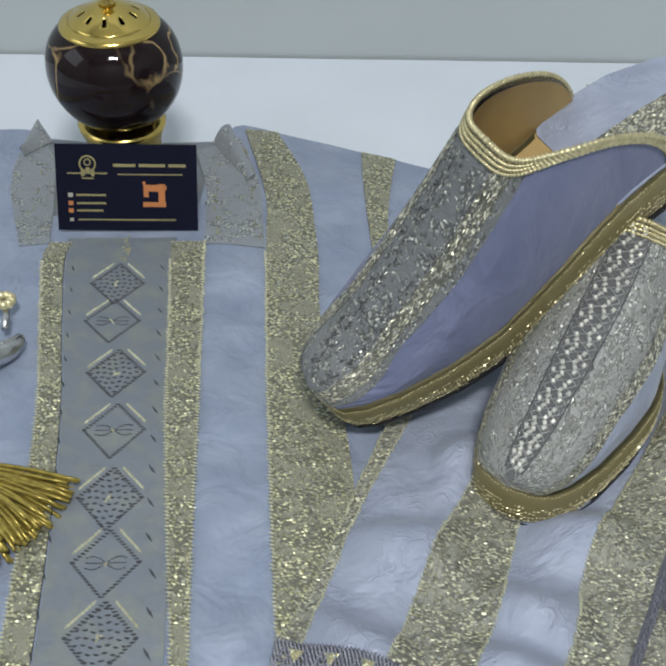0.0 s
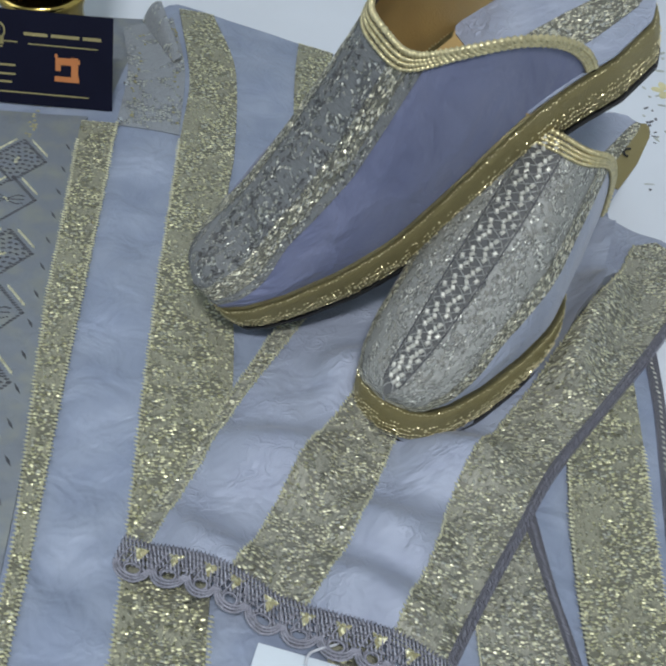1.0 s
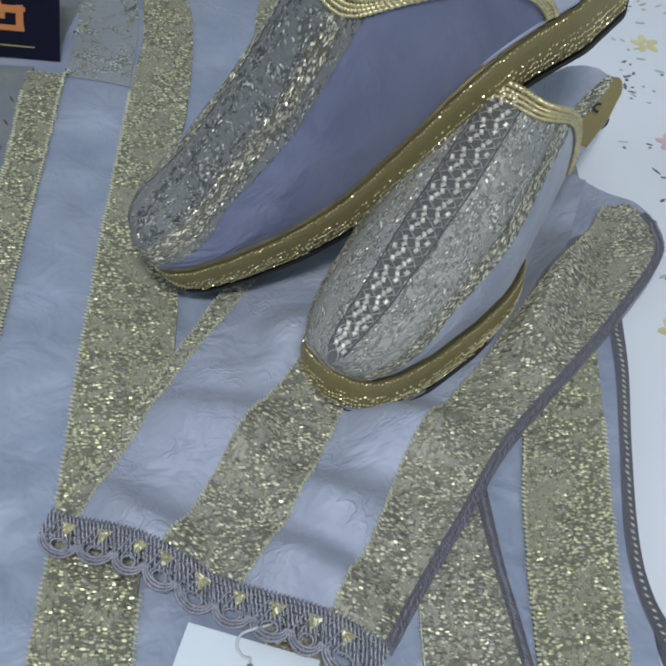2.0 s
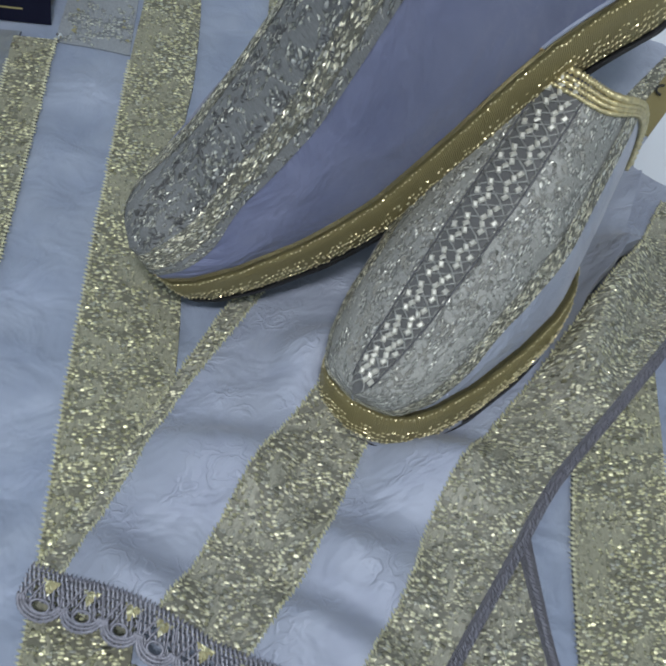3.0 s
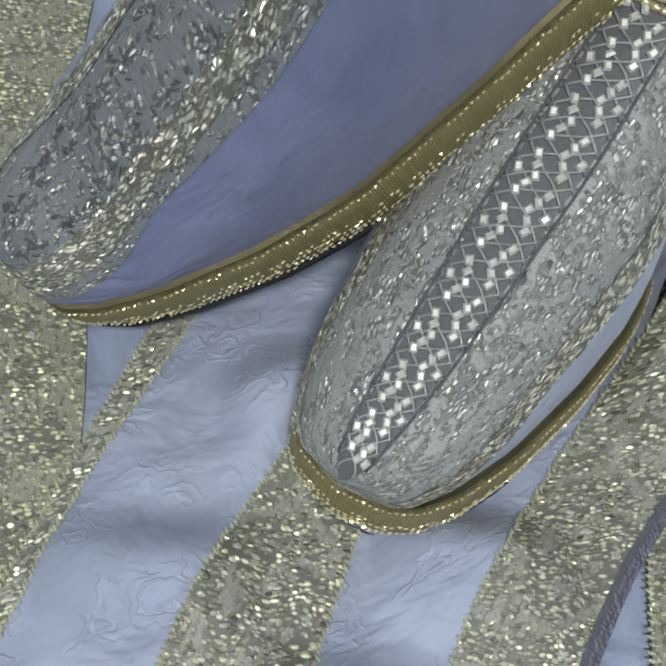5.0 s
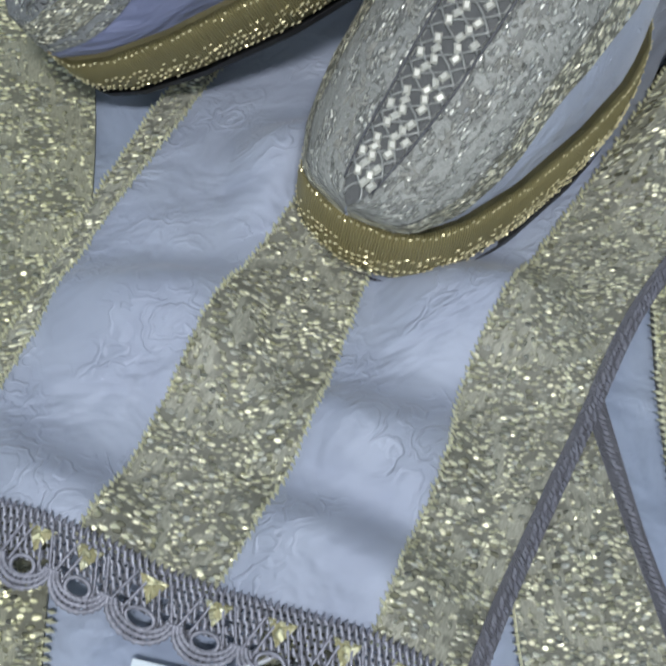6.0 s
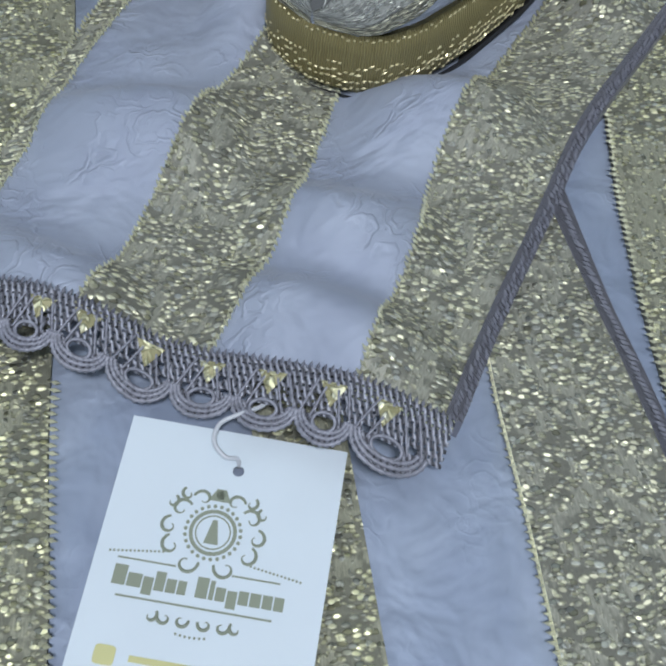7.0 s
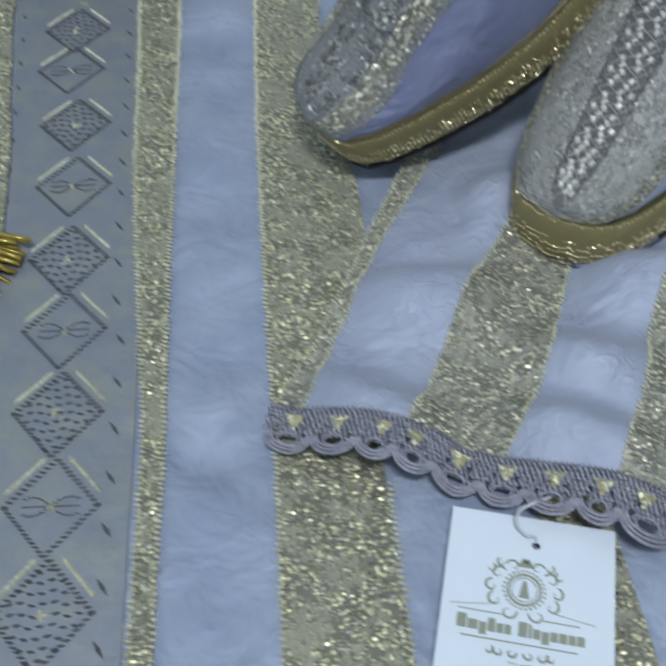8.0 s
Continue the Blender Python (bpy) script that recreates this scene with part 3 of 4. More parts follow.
for k, (cx, cy) in enumerate(spots):
    hw, hh = 1.5, 1.75
    for q in np.linspace(0.02, 0.98, 12):
        for sx in (-1, 1):
            for sy in (-1, 1):
                x, y = cx + sx * hw * q, cy + sy * hh * (1 - q)
                stitch(dark, x, y, 0.15 * sx, 0.3, 0.12, 0.08)
                if q > 0.05 and q < 0.8 and sy > 0:
                    stitch(pale, cx + sx * (hw * q + 0.35), cy + sy * (hh * (1 - q) + 0.12), sx * 2.2, 0.42, 0.18, 0.08)
    if k % 2 == 0:
        for row in np.linspace(-0.8, 0.8, 9):
            span = hw * (1 - abs(row)) * 0.85
            for x in np.arange(-span, span + 0.01, 0.34):
                stitch(dark, cx + x, cy + row * hh + 0.06 * math.sin(x * 6), 0.25 * math.sin(x * 5), 0.3, 0.13, 0.09)
        for _ in range(6):
            stitch(pale, cx + random.uniform(-0.2, 0.2), cy + random.uniform(-0.2, 0.2), random.random() * 3, 0.22, 0.14, 0.09)
    else:
        for sx in (-1, 1):
            for sy in (-1, 0, 1):
                for q in np.linspace(0.12, 0.85, 6):
                    stitch(dark, cx + sx * q * 1.0, cy + sy * 0.34 * math.sin(q * 2.6), 0.3 * sx * sy, 0.2, 0.06, 0.06)
        for _ in range(4):
            stitch(pale, cx + random.uniform(-0.15, 0.15), cy + random.uniform(-0.15, 0.15), random.random() * 3, 0.2, 0.12, 0.09)
for k in range(22):
    y = -3.6 - k * 1.9
    xr = 2.35 + 0.055 * (-y - 3) if y > -24 else 3.75 + 0.03 * (-y - 24)
    xl = -2.95 + 0.1 * (-y - 3) if y > -20 else -1.1 + 0.03 * (-y - 20)
    stitch(dark, xr, y, -1.0, 0.75, 0.14, 0.07)
    stitch(dark, xl, y, -1.2, 0.6, 0.12, 0.07)
tagged(link("dark_embroidery", *joined(dark), DARK_THREAD, caftan, "dark grey stitched diamonds", None, False), kind="stuff")
tagged(link("gold_embroidery", *joined(pale), PALE_GOLD_THREAD, caftan, "pale gold stitches between the diamonds", None, False), kind="stuff")
for x, y in ((4.75, 2.6), (4.9, -1.0)):
    link("rhinestone", *lathe([(0.001, 0.75), (0.14, 0.72), (0.2, 0.62), (0.17, 0.5), (0.001, 0.5)], 10, (x, y)), RHINE, caftan, "", None, False)

# folded sleeve: satin panels, brocade stripes, braid and cuff lace
NL = [(17.6, -9), (16.2, -13.5), (14.4, -17.2), (12.7, -21.1), (11.0, -25.0), (9.4, -28.1)]
NR = [(19.0, -9), (17.2, -13.6), (15.8, -16.3), (13.2, -21.3), (11.4, -25.6), (10.3, -28.3)]
ML = [(24.4, -9), (21.6, -14.5), (19.1, -19.2), (17.2, -22.2), (15.9, -24.7), (14.6, -27.6), (13.6, -29.6)]
MR = [(26.8, -9), (23.6, -15.2), (20.9, -21.2), (19.5, -24.9), (18.5, -27.4), (17.6, -29.1), (16.6, -30.7)]
RL = [(34.0, -8.6), (32.0, -12.4), (30.1, -14.8), (28.3, -17.3), (25.3, -21.3), (23.3, -24.1), (21.7, -28.3), (20.6, -30.4), (20.0, -31.8)]
RR = [(35.4, -8.2), (36.5, -9.6), (36.35, -12.0), (33.6, -16.0), (30.6, -19.8), (27.6, -23.5), (25.6, -26.9), (23.6, -30.3), (22.3, -32.7)]
ribbon("sleeve_fabric", NR, ML, 70, 22, sleeve_z, SLEEVE_SATIN, caftan, 0.9)
ribbon("sleeve_fabric", MR, [(33.4, -6.6), (31.2, -12.7), (29.6, -14.9), (28.3, -17.3), (25.3, -21.3), (23.3, -24.1), (21.7, -28.3), (20.6, -30.4), (20.0, -31.8)], 80, 26, sleeve_z, SLEEVE_SATIN, caftan, 0.9)
ribbon("sleeve_fabric", [(31.6, -5.0), (33.0, -6.4), (34.4, -7.4), (35.8, -7.9), (36.6, -8.9)], [(29.0, -12), (30.5, -13), (32, -12.4), (34, -10.5), (35.6, -9.8)], 20, 14, lambda x, y: sleeve_z(x, y) - 0.06, SLEEVE_SATIN, caftan, 0.9)
ribbon("gold_stripe", NL, NR, 80, 6, sleeve_z, SLEEVE_GOLD, caftan, 0.8, "", 0.05)
ribbon("gold_stripe", ML, MR, 90, 14, sleeve_z, SLEEVE_GOLD, caftan, 0.4, "", 0.05)
ribbon("gold_stripe", RL, RR, 110, 16, lambda x, y: sleeve_z(x, y), SLEEVE_GOLD, caftan, 0.9, "", 0.05)
off = np.array(spline(RR, 60))
tan = np.gradient(off, axis=0)
tan /= np.linalg.norm(tan, axis=1)[:, None]
side = np.stack([tan[:, 1], -tan[:, 0]], 1)
if side[30][0] < 0:
    side = -side
ribbon("braid_trim", (off[2:] - 0.3 * side[2:]).tolist(), (off[2:] + 0.15 * side[2:]).tolist(), 110, 4, sleeve_z, TRIM, caftan, 0.9, "dark grey braid along the sleeve edge", 0.1)

# Pale gold dashes stand in for glints on the plackets and front seam.
glints = []
rnd = random.Random(9)
for k in range(60):
    s = rnd.random()
    x, y = rnd.choice([(4.9 + 0.6 * s, 8.6 - 9.4 * s), (6.9 + 1.2 * s, 9.6 - 10.4 * s), (-6.4 + 0.3 * s, 8 - 9 * s), (0.05, -0.6 - 2.4 * s)])
    stitch(glints, x + rnd.gauss(0, 0.12), y, rnd.uniform(-0.4, 0.4), rnd.uniform(0.15, 0.3), 0.1, 0.09)
tagged(link("placket_glints", *joined(glints), LACE_GOLD, caftan, "", None, False), kind="stuff")

# cuff lace: crocheted band with eyelets, gold points, scallops and cords
CUFF = spline([(9.25, -28.0), (11.7, -28.75), (13.3, -29.3), (15.7, -30.25), (18.1, -31.1), (20.1, -31.75), (22.35, -32.75)], 141)
cd = np.gradient(CUFF, axis=0)
cd /= np.linalg.norm(cd, axis=1)[:, None]
cn = np.stack([cd[:, 1], -cd[:, 0]], 1)
cn[cn[:, 1] > 0] *= -1
CUFF_LEN = float(np.sum(np.linalg.norm(np.diff(CUFF, axis=0), axis=1)))
GOLD_AT = [0.95, 2.45, 3.98, 5.08, 6.55, 8.05, 9.5, 10.95, 12.3]


def cuff(s, r, up=0.0):
    """A place on the lace: s along the cuff, r out from it."""
    k = np.clip(s / CUFF_LEN, 0, 1) * (len(CUFF) - 1)
    p = np.array([np.interp(k, range(len(CUFF)), CUFF[:, i]) for i in (0, 1)])
    n = np.array([np.interp(k, range(len(CUFF)), cn[:, i]) for i in (0, 1)])
    wide = 1.0 + 0.16 * rise(8, 13, s)
    x, y = p + n * r * wide
    return (x, y, sleeve_z(*p) + 0.10 + up - 0.30 * rise(0.2, 1.7, r))


edges = [0.1] + [(a + b) / 2 for a, b in zip(GOLD_AT, GOLD_AT[1:])] + [13.5]
STEP = 0.075
verts, faces, uvs, index = [], [], [], {}


def lace_vertex(i, j):
    if (i, j) not in index:
        index[i, j] = len(verts)
        verts.append(cuff(i * STEP, j * STEP, 0.02 * ((i + j) % 2)))
        uvs.append((i * STEP, j * STEP))
    return index[i, j]


for i in range(int(CUFF_LEN / STEP)):
    s = (i + 0.5) * STEP
    k = max(0, min(len(GOLD_AT) - 1, sum(s > e for e in edges) - 1))
    a, b = edges[k], edges[k + 1]
    q = (s - (a + b) / 2) / ((b - a) / 2)
    reach = 1.05 + 0.55 * math.sqrt(max(0.0, 1 - q * q))
    for j in range(int(reach / STEP)):
        r = (j + 0.5) * STEP
        fan = abs(abs(q) - (0.15 + 0.75 * (r - 0.35)))
        eyelet = fan < 0.10 and 0.3 < r < 1.25 and (j // 2) % 2 == 0
        top_row = i % 2 == 0 and j % 2 == 0 and (r < 1.05 or abs(q) > 0.75)
        loop = ((q / 0.42) ** 2 + ((r - 1.18) / 0.16) ** 2) < 1
        if eyelet or top_row or loop:
            continue
        faces.append((lace_vertex(i, j), lace_vertex(i, j + 1), lace_vertex(i + 1, j + 1), lace_vertex(i + 1, j)))
lace_ob = link("cuff_lace", verts, faces, LACE, caftan, "grey crocheted lace along the sleeve cuff", uvs)
thickener = lace_ob.modifiers.new("thickness", "SOLIDIFY")
thickener.thickness, thickener.offset = 0.0009, -1

for k, g in enumerate(GOLD_AT):
    a, b = edges[k], edges[k + 1]
    mid, half = (a + b) / 2, (b - a) / 2
    for depth in (0.0, 0.13, 0.25):
        path = [cuff(mid + half * (1.02 - depth * 0.9) * math.sin(q), 1.02 + (0.62 - depth) * math.cos(q), 0.07) for q in np.linspace(-1.55, 1.55, 37)]
        link("scallop_cord", *tube(path, [0.06 + 0.022 * math.sin(i * 2.4) for i in range(37)], 6), LACE_CORD, caftan)
    path = [cuff(mid + 0.42 * half * math.sin(q), 1.18 + 0.2 * math.cos(q), 0.07) for q in np.linspace(-math.pi, math.pi, 17)[:-1]]
    link("scallop_loop", *tube(path, 0.05, 5, True), LACE_CORD, caftan)
    for sgn in (-1, 1):
        for lo, hi in ((0.12, 0.55), (0.5, 0.95)):
            path = [cuff(mid + sgn * half * (lo + (hi - lo) * u), 0.3 + 0.85 * u, 0.06) for u in np.linspace(0, 1, 14)]
            link("fan_cord", *tube(path, [0.035 + 0.014 * math.sin(i * 2.4) for i in range(14)], 5), LACE_CORD, caftan)
    p0, p1, p2, pc = (np.array(cuff(g + ds, r, u)) for ds, r, u in ((-0.34, 0.33, 0.06), (0.34, 0.33, 0.06), (0.02, 0.86, 0.06), (0, 0.5, 0.14)))
    v = [p.tolist() for p in (p0, p1, p2, pc)]
    link("gold_point", v, [(0, 3, 1), (1, 3, 2), (2, 3, 0), (0, 1, 2)], LACE_GOLD, caftan, "", [(k, 0), (k + 0.7, 0), (k + 0.35, 0.6), (k + 0.35, 0.3)], False)
pick = [dash(cuff(s, 0.05, 0.1), (*cn[60], 0), 0.24, 0.09, 0.06) for s in np.arange(0.1, CUFF_LEN, 0.17)]
tagged(link("cuff_stitching", *joined(pick), LACE_CORD, caftan, "", None, False), kind="stuff")


def edge_stitches(name, line, height, mat, gap, long, wide, lean=0.0):
    n = int(np.sum(np.linalg.norm(np.diff(spline(line, 60), axis=0), axis=1)) / gap)
    p = spline(line, n)
    t = np.gradient(p, axis=0)
    bits = []
    for k in range(n):
        a = math.atan2(t[k, 1], t[k, 0]) + lean
        jit = random.uniform(-0.04, 0.04)
        bits.append(dash((p[k, 0] + jit, p[k, 1], height(*p[k]) + 0.06), (math.cos(a), math.sin(a), 0), long * random.uniform(0.8, 1.2), wide, 0.07))
    return tagged(link(name, *joined(bits), mat, caftan, "", None, False), kind="stuff")


for line in (ML, MR, RL, NL, NR):
    edge_stitches("stripe_stitching", line, sleeve_z, PALE_GOLD_THREAD, 0.17, 0.26, 0.11, 0.9)
for dx in (-0.16, 0.12):
    edge_stitches("braid_stitching", [(x + dx, y + dx * 0.6) for x, y in RR[1:]], lambda x, y: sleeve_z(x, y) + 0.06, LACE_CORD, 0.15, 0.26, 0.1, 0.7)
for line in ([(4.8, -1.2), (4.8, -3.0), (5.0, -9), (5.2, -15.7), (5.4, -24), (5.6, -30), (5.9, -46)], [(8.5, -2.2), (8.7, -12.8), (9.0, -22), (9.3, -29.1), (9.5, -36.5), (9.6, -46)], [(2.8, -3.0), (3.2, -9), (3.6, -15.7), (4.4, -24), (4.9, -30), (5.1, -46)], [(-4.8, -3.1), (-3.9, -9), (-2.9, -15.7), (-2.2, -26.4), (-1.6, -46)], [(13.0, -31), (13.2, -36.7), (13.4, -46)], [(28.5, -22), (28.0, -27), (27.9, -33), (28.3, -46)], [(32.1, -21.7), (31.7, -27), (31.4, -33), (31.6, -46)], [(23.5, -31.0), (23.8, -36), (24.2, -46)]):
    edge_stitches("stripe_stitching", line, lambda x, y: body_z(x, y) + 0.04, PALE_GOLD_THREAD, 0.2, 0.3, 0.13, 1.3)
edge_stitches("braid_stitching", [(26.2, -25.6), (26.72, -29.2), (27.22, -31.8), (27.8, -36), (28.3, -46)], lambda x, y: body_z(x, y) + 0.24, LACE_CORD, 0.15, 0.3, 0.11, 0.8)
edge_stitches("braid_stitching", [(33.6, -15), (33.5, -18.6), (32.95, -22.7), (32.5, -27.1), (32.6, -29.9), (33.7, -34)], lambda x, y: body_z(x, y) + 0.03, SILVER_BEAD, 0.3, 0.26, 0.12, 0.8)

# ---------------------------------------------------------------- slippers
WX, WY = [0, 0.3, 0.8, 1.8, 3.5, 6, 9, 13, 17, 21, 23.4, 24.2, 24.5], [0, 1.45, 2.15, 2.85, 3.5, 4.0, 4.25, 4.0, 3.5, 3.3, 2.5, 1.6, 0]


def slipper(label, toe, turn, wide, long, mouth, heights, soles, panel, drop, lattice, waist, bend, inset):
    """A backless slipper; x runs from toe to heel. turn: heading, pitch and roll in degrees.

    waist narrows the near side towards the heel, bend sags the sole at the ball and drops the heel, inset draws the sole in under the far side."""
    ob = thing("slipper", label, "slipper", (0, 0, 0), (0, 0, 0), "pair of slippers")
    ob.matrix_world = Matrix.Translation([c * CM for c in toe]) @ Euler((0, 0, radians(turn[0]))).to_matrix().to_4x4() @ Euler((0, -radians(turn[1]), 0)).to_matrix().to_4x4() @ Euler((radians(turn[2]), 0, 0)).to_matrix().to_4x4()
    k = long / 24.5
    t0, t1 = soles
    smooth_w = lambda x: sum(np.interp(min(24.5, max(0, x + d)), WX, WY) for d in (-0.1, 0, 0.1)) / 3 * wide if 0.02 < x < 24.48 else 0.0
    tall = lambda x: sum(np.interp(max(0, x + d), [0, 0.4, 1.2, 3, 9, 14, 20], [t0 + 0.2, t0 + 0.55, t0 + 0.95, *heights, heights[2] + 1.2]) for d in (-0.7, -0.3, 0, 0.3, 0.7)) / 5
    sole = lambda x: np.interp(x, [0, 12, 24.5], [t0, (t0 + t1) / 2, t1])
    near_w = lambda x: smooth_w(x) * np.interp(x, [8, 13, 18, 24.5], [1, 1 - 0.4 * waist, 1 - 0.8 * waist, 1 - waist])
    far_w = lambda x: max(0.0, smooth_w(x) - inset * rise(0.0, 1.6, x) * (1 - rise(15, 19, x)))
    sag = lambda x: bend * (-0.5 * math.exp(-(((x - 8) / 4.0) ** 2)) + 0.35 * math.exp(-(((x - 16) / 3.5) ** 2)) - 1.4 * rise(18, 27, x))

    def on(x, q, out=0.0):
        """A place on the upper: q from -1 (near side of the sole) over 0 (top) to 1."""
        a = (1 - abs(q)) * math.pi / 2
        w, t, h = max(0.0, (near_w(x) if q < 0 else smooth_w(x)) - 0.28 * min(1, x)), sole(x), max(sole(x) + 0.05, tall(x))
        y = math.copysign(w * max(0.0, math.cos(a)) ** 0.75, q)
        z = sag(x) + t - 0.04 + (h - t + 0.04) * math.sin(a) ** 0.9
        if q > 0.8:
            z -= inset * 1.2 * (q - 0.8) / 0.2 * (1 - rise(15, 19, x))
        n = np.array([0.0, math.copysign(math.cos(a), q), math.sin(a)])
        return np.array([(x + 0.25 * max(0.0, 1 - x)) * k, y, z]) + n * out

    reach = lambda q: mouth + (drop if q < 0 else 0.85 * drop) * math.sin(min(1.0, abs(q)) * math.pi / 2) ** 3.0

    def skin(name, q0, q1, mat, out, inside=False, u0=0.0, u1=1.0, label="", nu=44, nv=18, flare=0.0):
        P, uv = np.zeros((nu, nv, 3)), np.zeros((nu, nv, 2))
        for i, u in enumerate(np.linspace(0, 1, nu)):
            for j, q in enumerate(np.linspace(q0, q1, nv)):
                u2 = u0 + (u1 - u0) * u
                x = 0.0 + reach(q) * (u2**1.25)
                q = q * (1 + flare * (1 - rise(0.0, 5.5, x)))
                P[i, j] = on(x, q, out)
                uv[i, j] = (x * k, q * 7.0)
        v, f = grid_mesh(P)
        if not inside:
            f = [g[::-1] for g in f]
        return link(name, v, f, mat, ob, label, uv.reshape(-1, 2) + 3)

    # upper and its lining
    # Lit and shaded sides of the pair are told apart by base colour.
    skin("upper", -1, 1, SLEEVE_SATIN if lattice else SHADED_SIDE_SATIN, 0.0, nv=40)
    skin("lining", -0.985, 0.985, LINING, -0.22, True, 0.06, 0.995, "tan lining", nv=30)
    # embroidered panel over the vamp, widening over the toe
    flare = 0.5 if lattice else 1.35
    skin("vamp_panel", -panel, panel, VAMP_BROCADE if lattice else VAMP_FLORAL, 0.035, flare=flare, label="embroidered silver panel over the vamp")
    for s in (-1, 1):
        mid = s * panel if lattice or s > 0 else 0.16 - panel
        skin("panel_border", mid - 0.075, mid + 0.075, VAMP_BORDER, 0.07, nv=5, flare=flare)
    if lattice:
        skin("lattice_band", -0.085, 0.085, VAMP_GROUND, 0.06, nv=5)
        for s in (-1, 1):
            line = [on(0.6 + (mouth - 0.9) * u, s * 0.1, 0.07) for u in np.linspace(0, 1, 50)]
            link("seam_cord", *tube(line, 0.035, 5), DARK_THREAD, ob)
        cords = []
        for start in np.arange(0.2, mouth, 0.42):
            for sgn in (-1, 1):
                line = [on(start + 1.0 * u, sgn * (0.092 - 0.184 * u), 0.075) for u in np.linspace(0, 1, 9)]
                if start + 1.0 < mouth - 0.1:
                    cords.append(tube(line, 0.045, 4))
        tagged(link("lattice_cord", *joined(cords), LATTICE_CORD, ob, "crossing silver lattice cords"), kind="stuff")
        bead = bpy.data.meshes.new("sequin")
        ring4 = [(-0.0013, -0.0010, 0), (0.0013, -0.0010, 0), (0.0013, 0.0010, 0), (-0.0013, 0.0010, 0)]
        bead.from_pydata(ring4 + [(x * 0.6, y * 0.6, 0.0007) for x, y, z in ring4], [], [(0, 1, 5, 4), (1, 2, 6, 5), (2, 3, 7, 6), (3, 0, 4, 7), (4, 5, 6, 7)])
        bead.materials.append(SILVER_BEAD)
        tip = random.Random(3)
        for row, x in enumerate(np.arange(0.75, mouth - 0.3, 0.21)):
            shift = (-0.062, -0.02, 0.02, 0.062, 0.02, -0.02)[row % 6]
            for q in (shift, shift + 0.052 if shift < 0 else shift - 0.052):
                b = new("sequin", bead)
                b.parent = ob
                c, d = on(x, q, 0.085), on(x + 0.3, q + (0.02 if row % 2 else -0.02), 0.085)
                ahead = Vector(d - c).normalized()
                upn = Vector((tip.gauss(0, 0.16), q * 3 + tip.gauss(0, 0.16), 1)).normalized()
                sidev = upn.cross(ahead).normalized()
                upn = ahead.cross(sidev)
                m = Matrix((ahead, sidev, upn)).transposed().to_4x4()
                m.translation = Vector(c) * CM
                b.matrix_local = m
    # leaf sprays stitched over the panel
    rnd = random.Random(5)
    sprays = []
    for x in np.arange(1.4, mouth - 0.6, 1.15):
        for q in ((-0.24, 0.24) if lattice else (-0.12, 0.14)):
            q2 = q + rnd.uniform(-0.04, 0.04)
            for leaf in range(14):
                a = rnd.uniform(0, 2 * math.pi)
                rr = rnd.uniform(0.12, 0.5)
                xx, qq = x + rr * math.cos(a), q2 + rr * math.sin(a) * 0.16
                if 0.5 < xx < mouth - 0.2 and abs(qq) < panel - 0.05:
                    c, d = on(xx, qq, 0.045), on(xx + 0.2 * math.cos(a + 0.7), qq + 0.032 * math.sin(a + 0.7), 0.045)
                    sprays.append(dash(c, d - c, 0.30, 0.09, 0.06))
    tagged(link("leaf_stitching", *joined(sprays), LEAF if lattice else LEAF_OUTLINE, ob, "raised leaf sprays", None, False), kind="stuff")
    # piping round the mouth: two twisted cords
    for out, back, rad in ((0.10, 0.0, 0.14), (0.09, 0.24, 0.10), (0.085, 0.42, 0.10), (0.08, 0.62, 0.09)):
        line = [on(reach(q) - back * (1 - 0.4 * abs(q)), q, out) for q in np.linspace(-0.99, 0.99, 320)]
        link("mouth_piping", *tube(line, [rad * (1 + 0.3 * math.sin(i * 1.9)) for i in range(320)], 6), PIPING, ob, "twisted gold piping")
    # sole: wrapped gold edge, welt stitching and insole
    xs = np.r_[np.linspace(0.0, 2, 18), np.linspace(2.3, 22.5, 60), np.linspace(22.8, 24.5, 14)]
    tuck = 1.3 if lattice else 0.0
    right = [(x * k + 0.5 * inset * max(0.0, 1 - x), -max(0.0, near_w(x) - tuck * rise(9.5, 13.5, x) * (1 - rise(22, 24.5, x)))) for x in xs]
    left = [(x * k + 0.5 * inset * max(0.0, 1 - x), far_w(x)) for x in xs[::-1]]
    ring = right + left[1:-1]
    near = [x for x in xs] + [x for x in xs[::-1]][1:-1]
    n = len(ring)
    turn_on = len(xs) - 1
    ring, near = ring[turn_on:] + ring[:turn_on], near[turn_on:] + near[:turn_on]
    rows = [(0.0, -0.16), (0.12, -0.02), (0.5, 0.06), (1.0, 0.09), (1.5, 0.07), (1.88, 0.0), (2.0, -0.12)]
    verts, uvs, faces = [], [], []
    c = np.array([0, 0])
    run = 0.0
    nrm = []
    pts = np.array(ring)
    tang = np.roll(pts, -1, 0) - np.roll(pts, 1, 0)
    nrm = np.stack([tang[:, 1], -tang[:, 0]], 1)
    nrm /= np.linalg.norm(nrm, axis=1)[:, None] + 1e-9
    lens = np.r_[0, np.cumsum(np.linalg.norm(np.diff(pts, axis=0), axis=1))]
    for z, o in rows:
        for i in range(n):
            t = sole(near[i])
            verts.append((pts[i, 0] + nrm[i, 0] * o, pts[i, 1] + nrm[i, 1] * o, z / 2.0 * t + sag(near[i])))
            uvs.append((lens[i], z))
    for r in range(len(rows) - 1):
        faces += [(r * n + i, r * n + (i + 1) % n, (r + 1) * n + (i + 1) % n, (r + 1) * n + i) for i in range(n)]
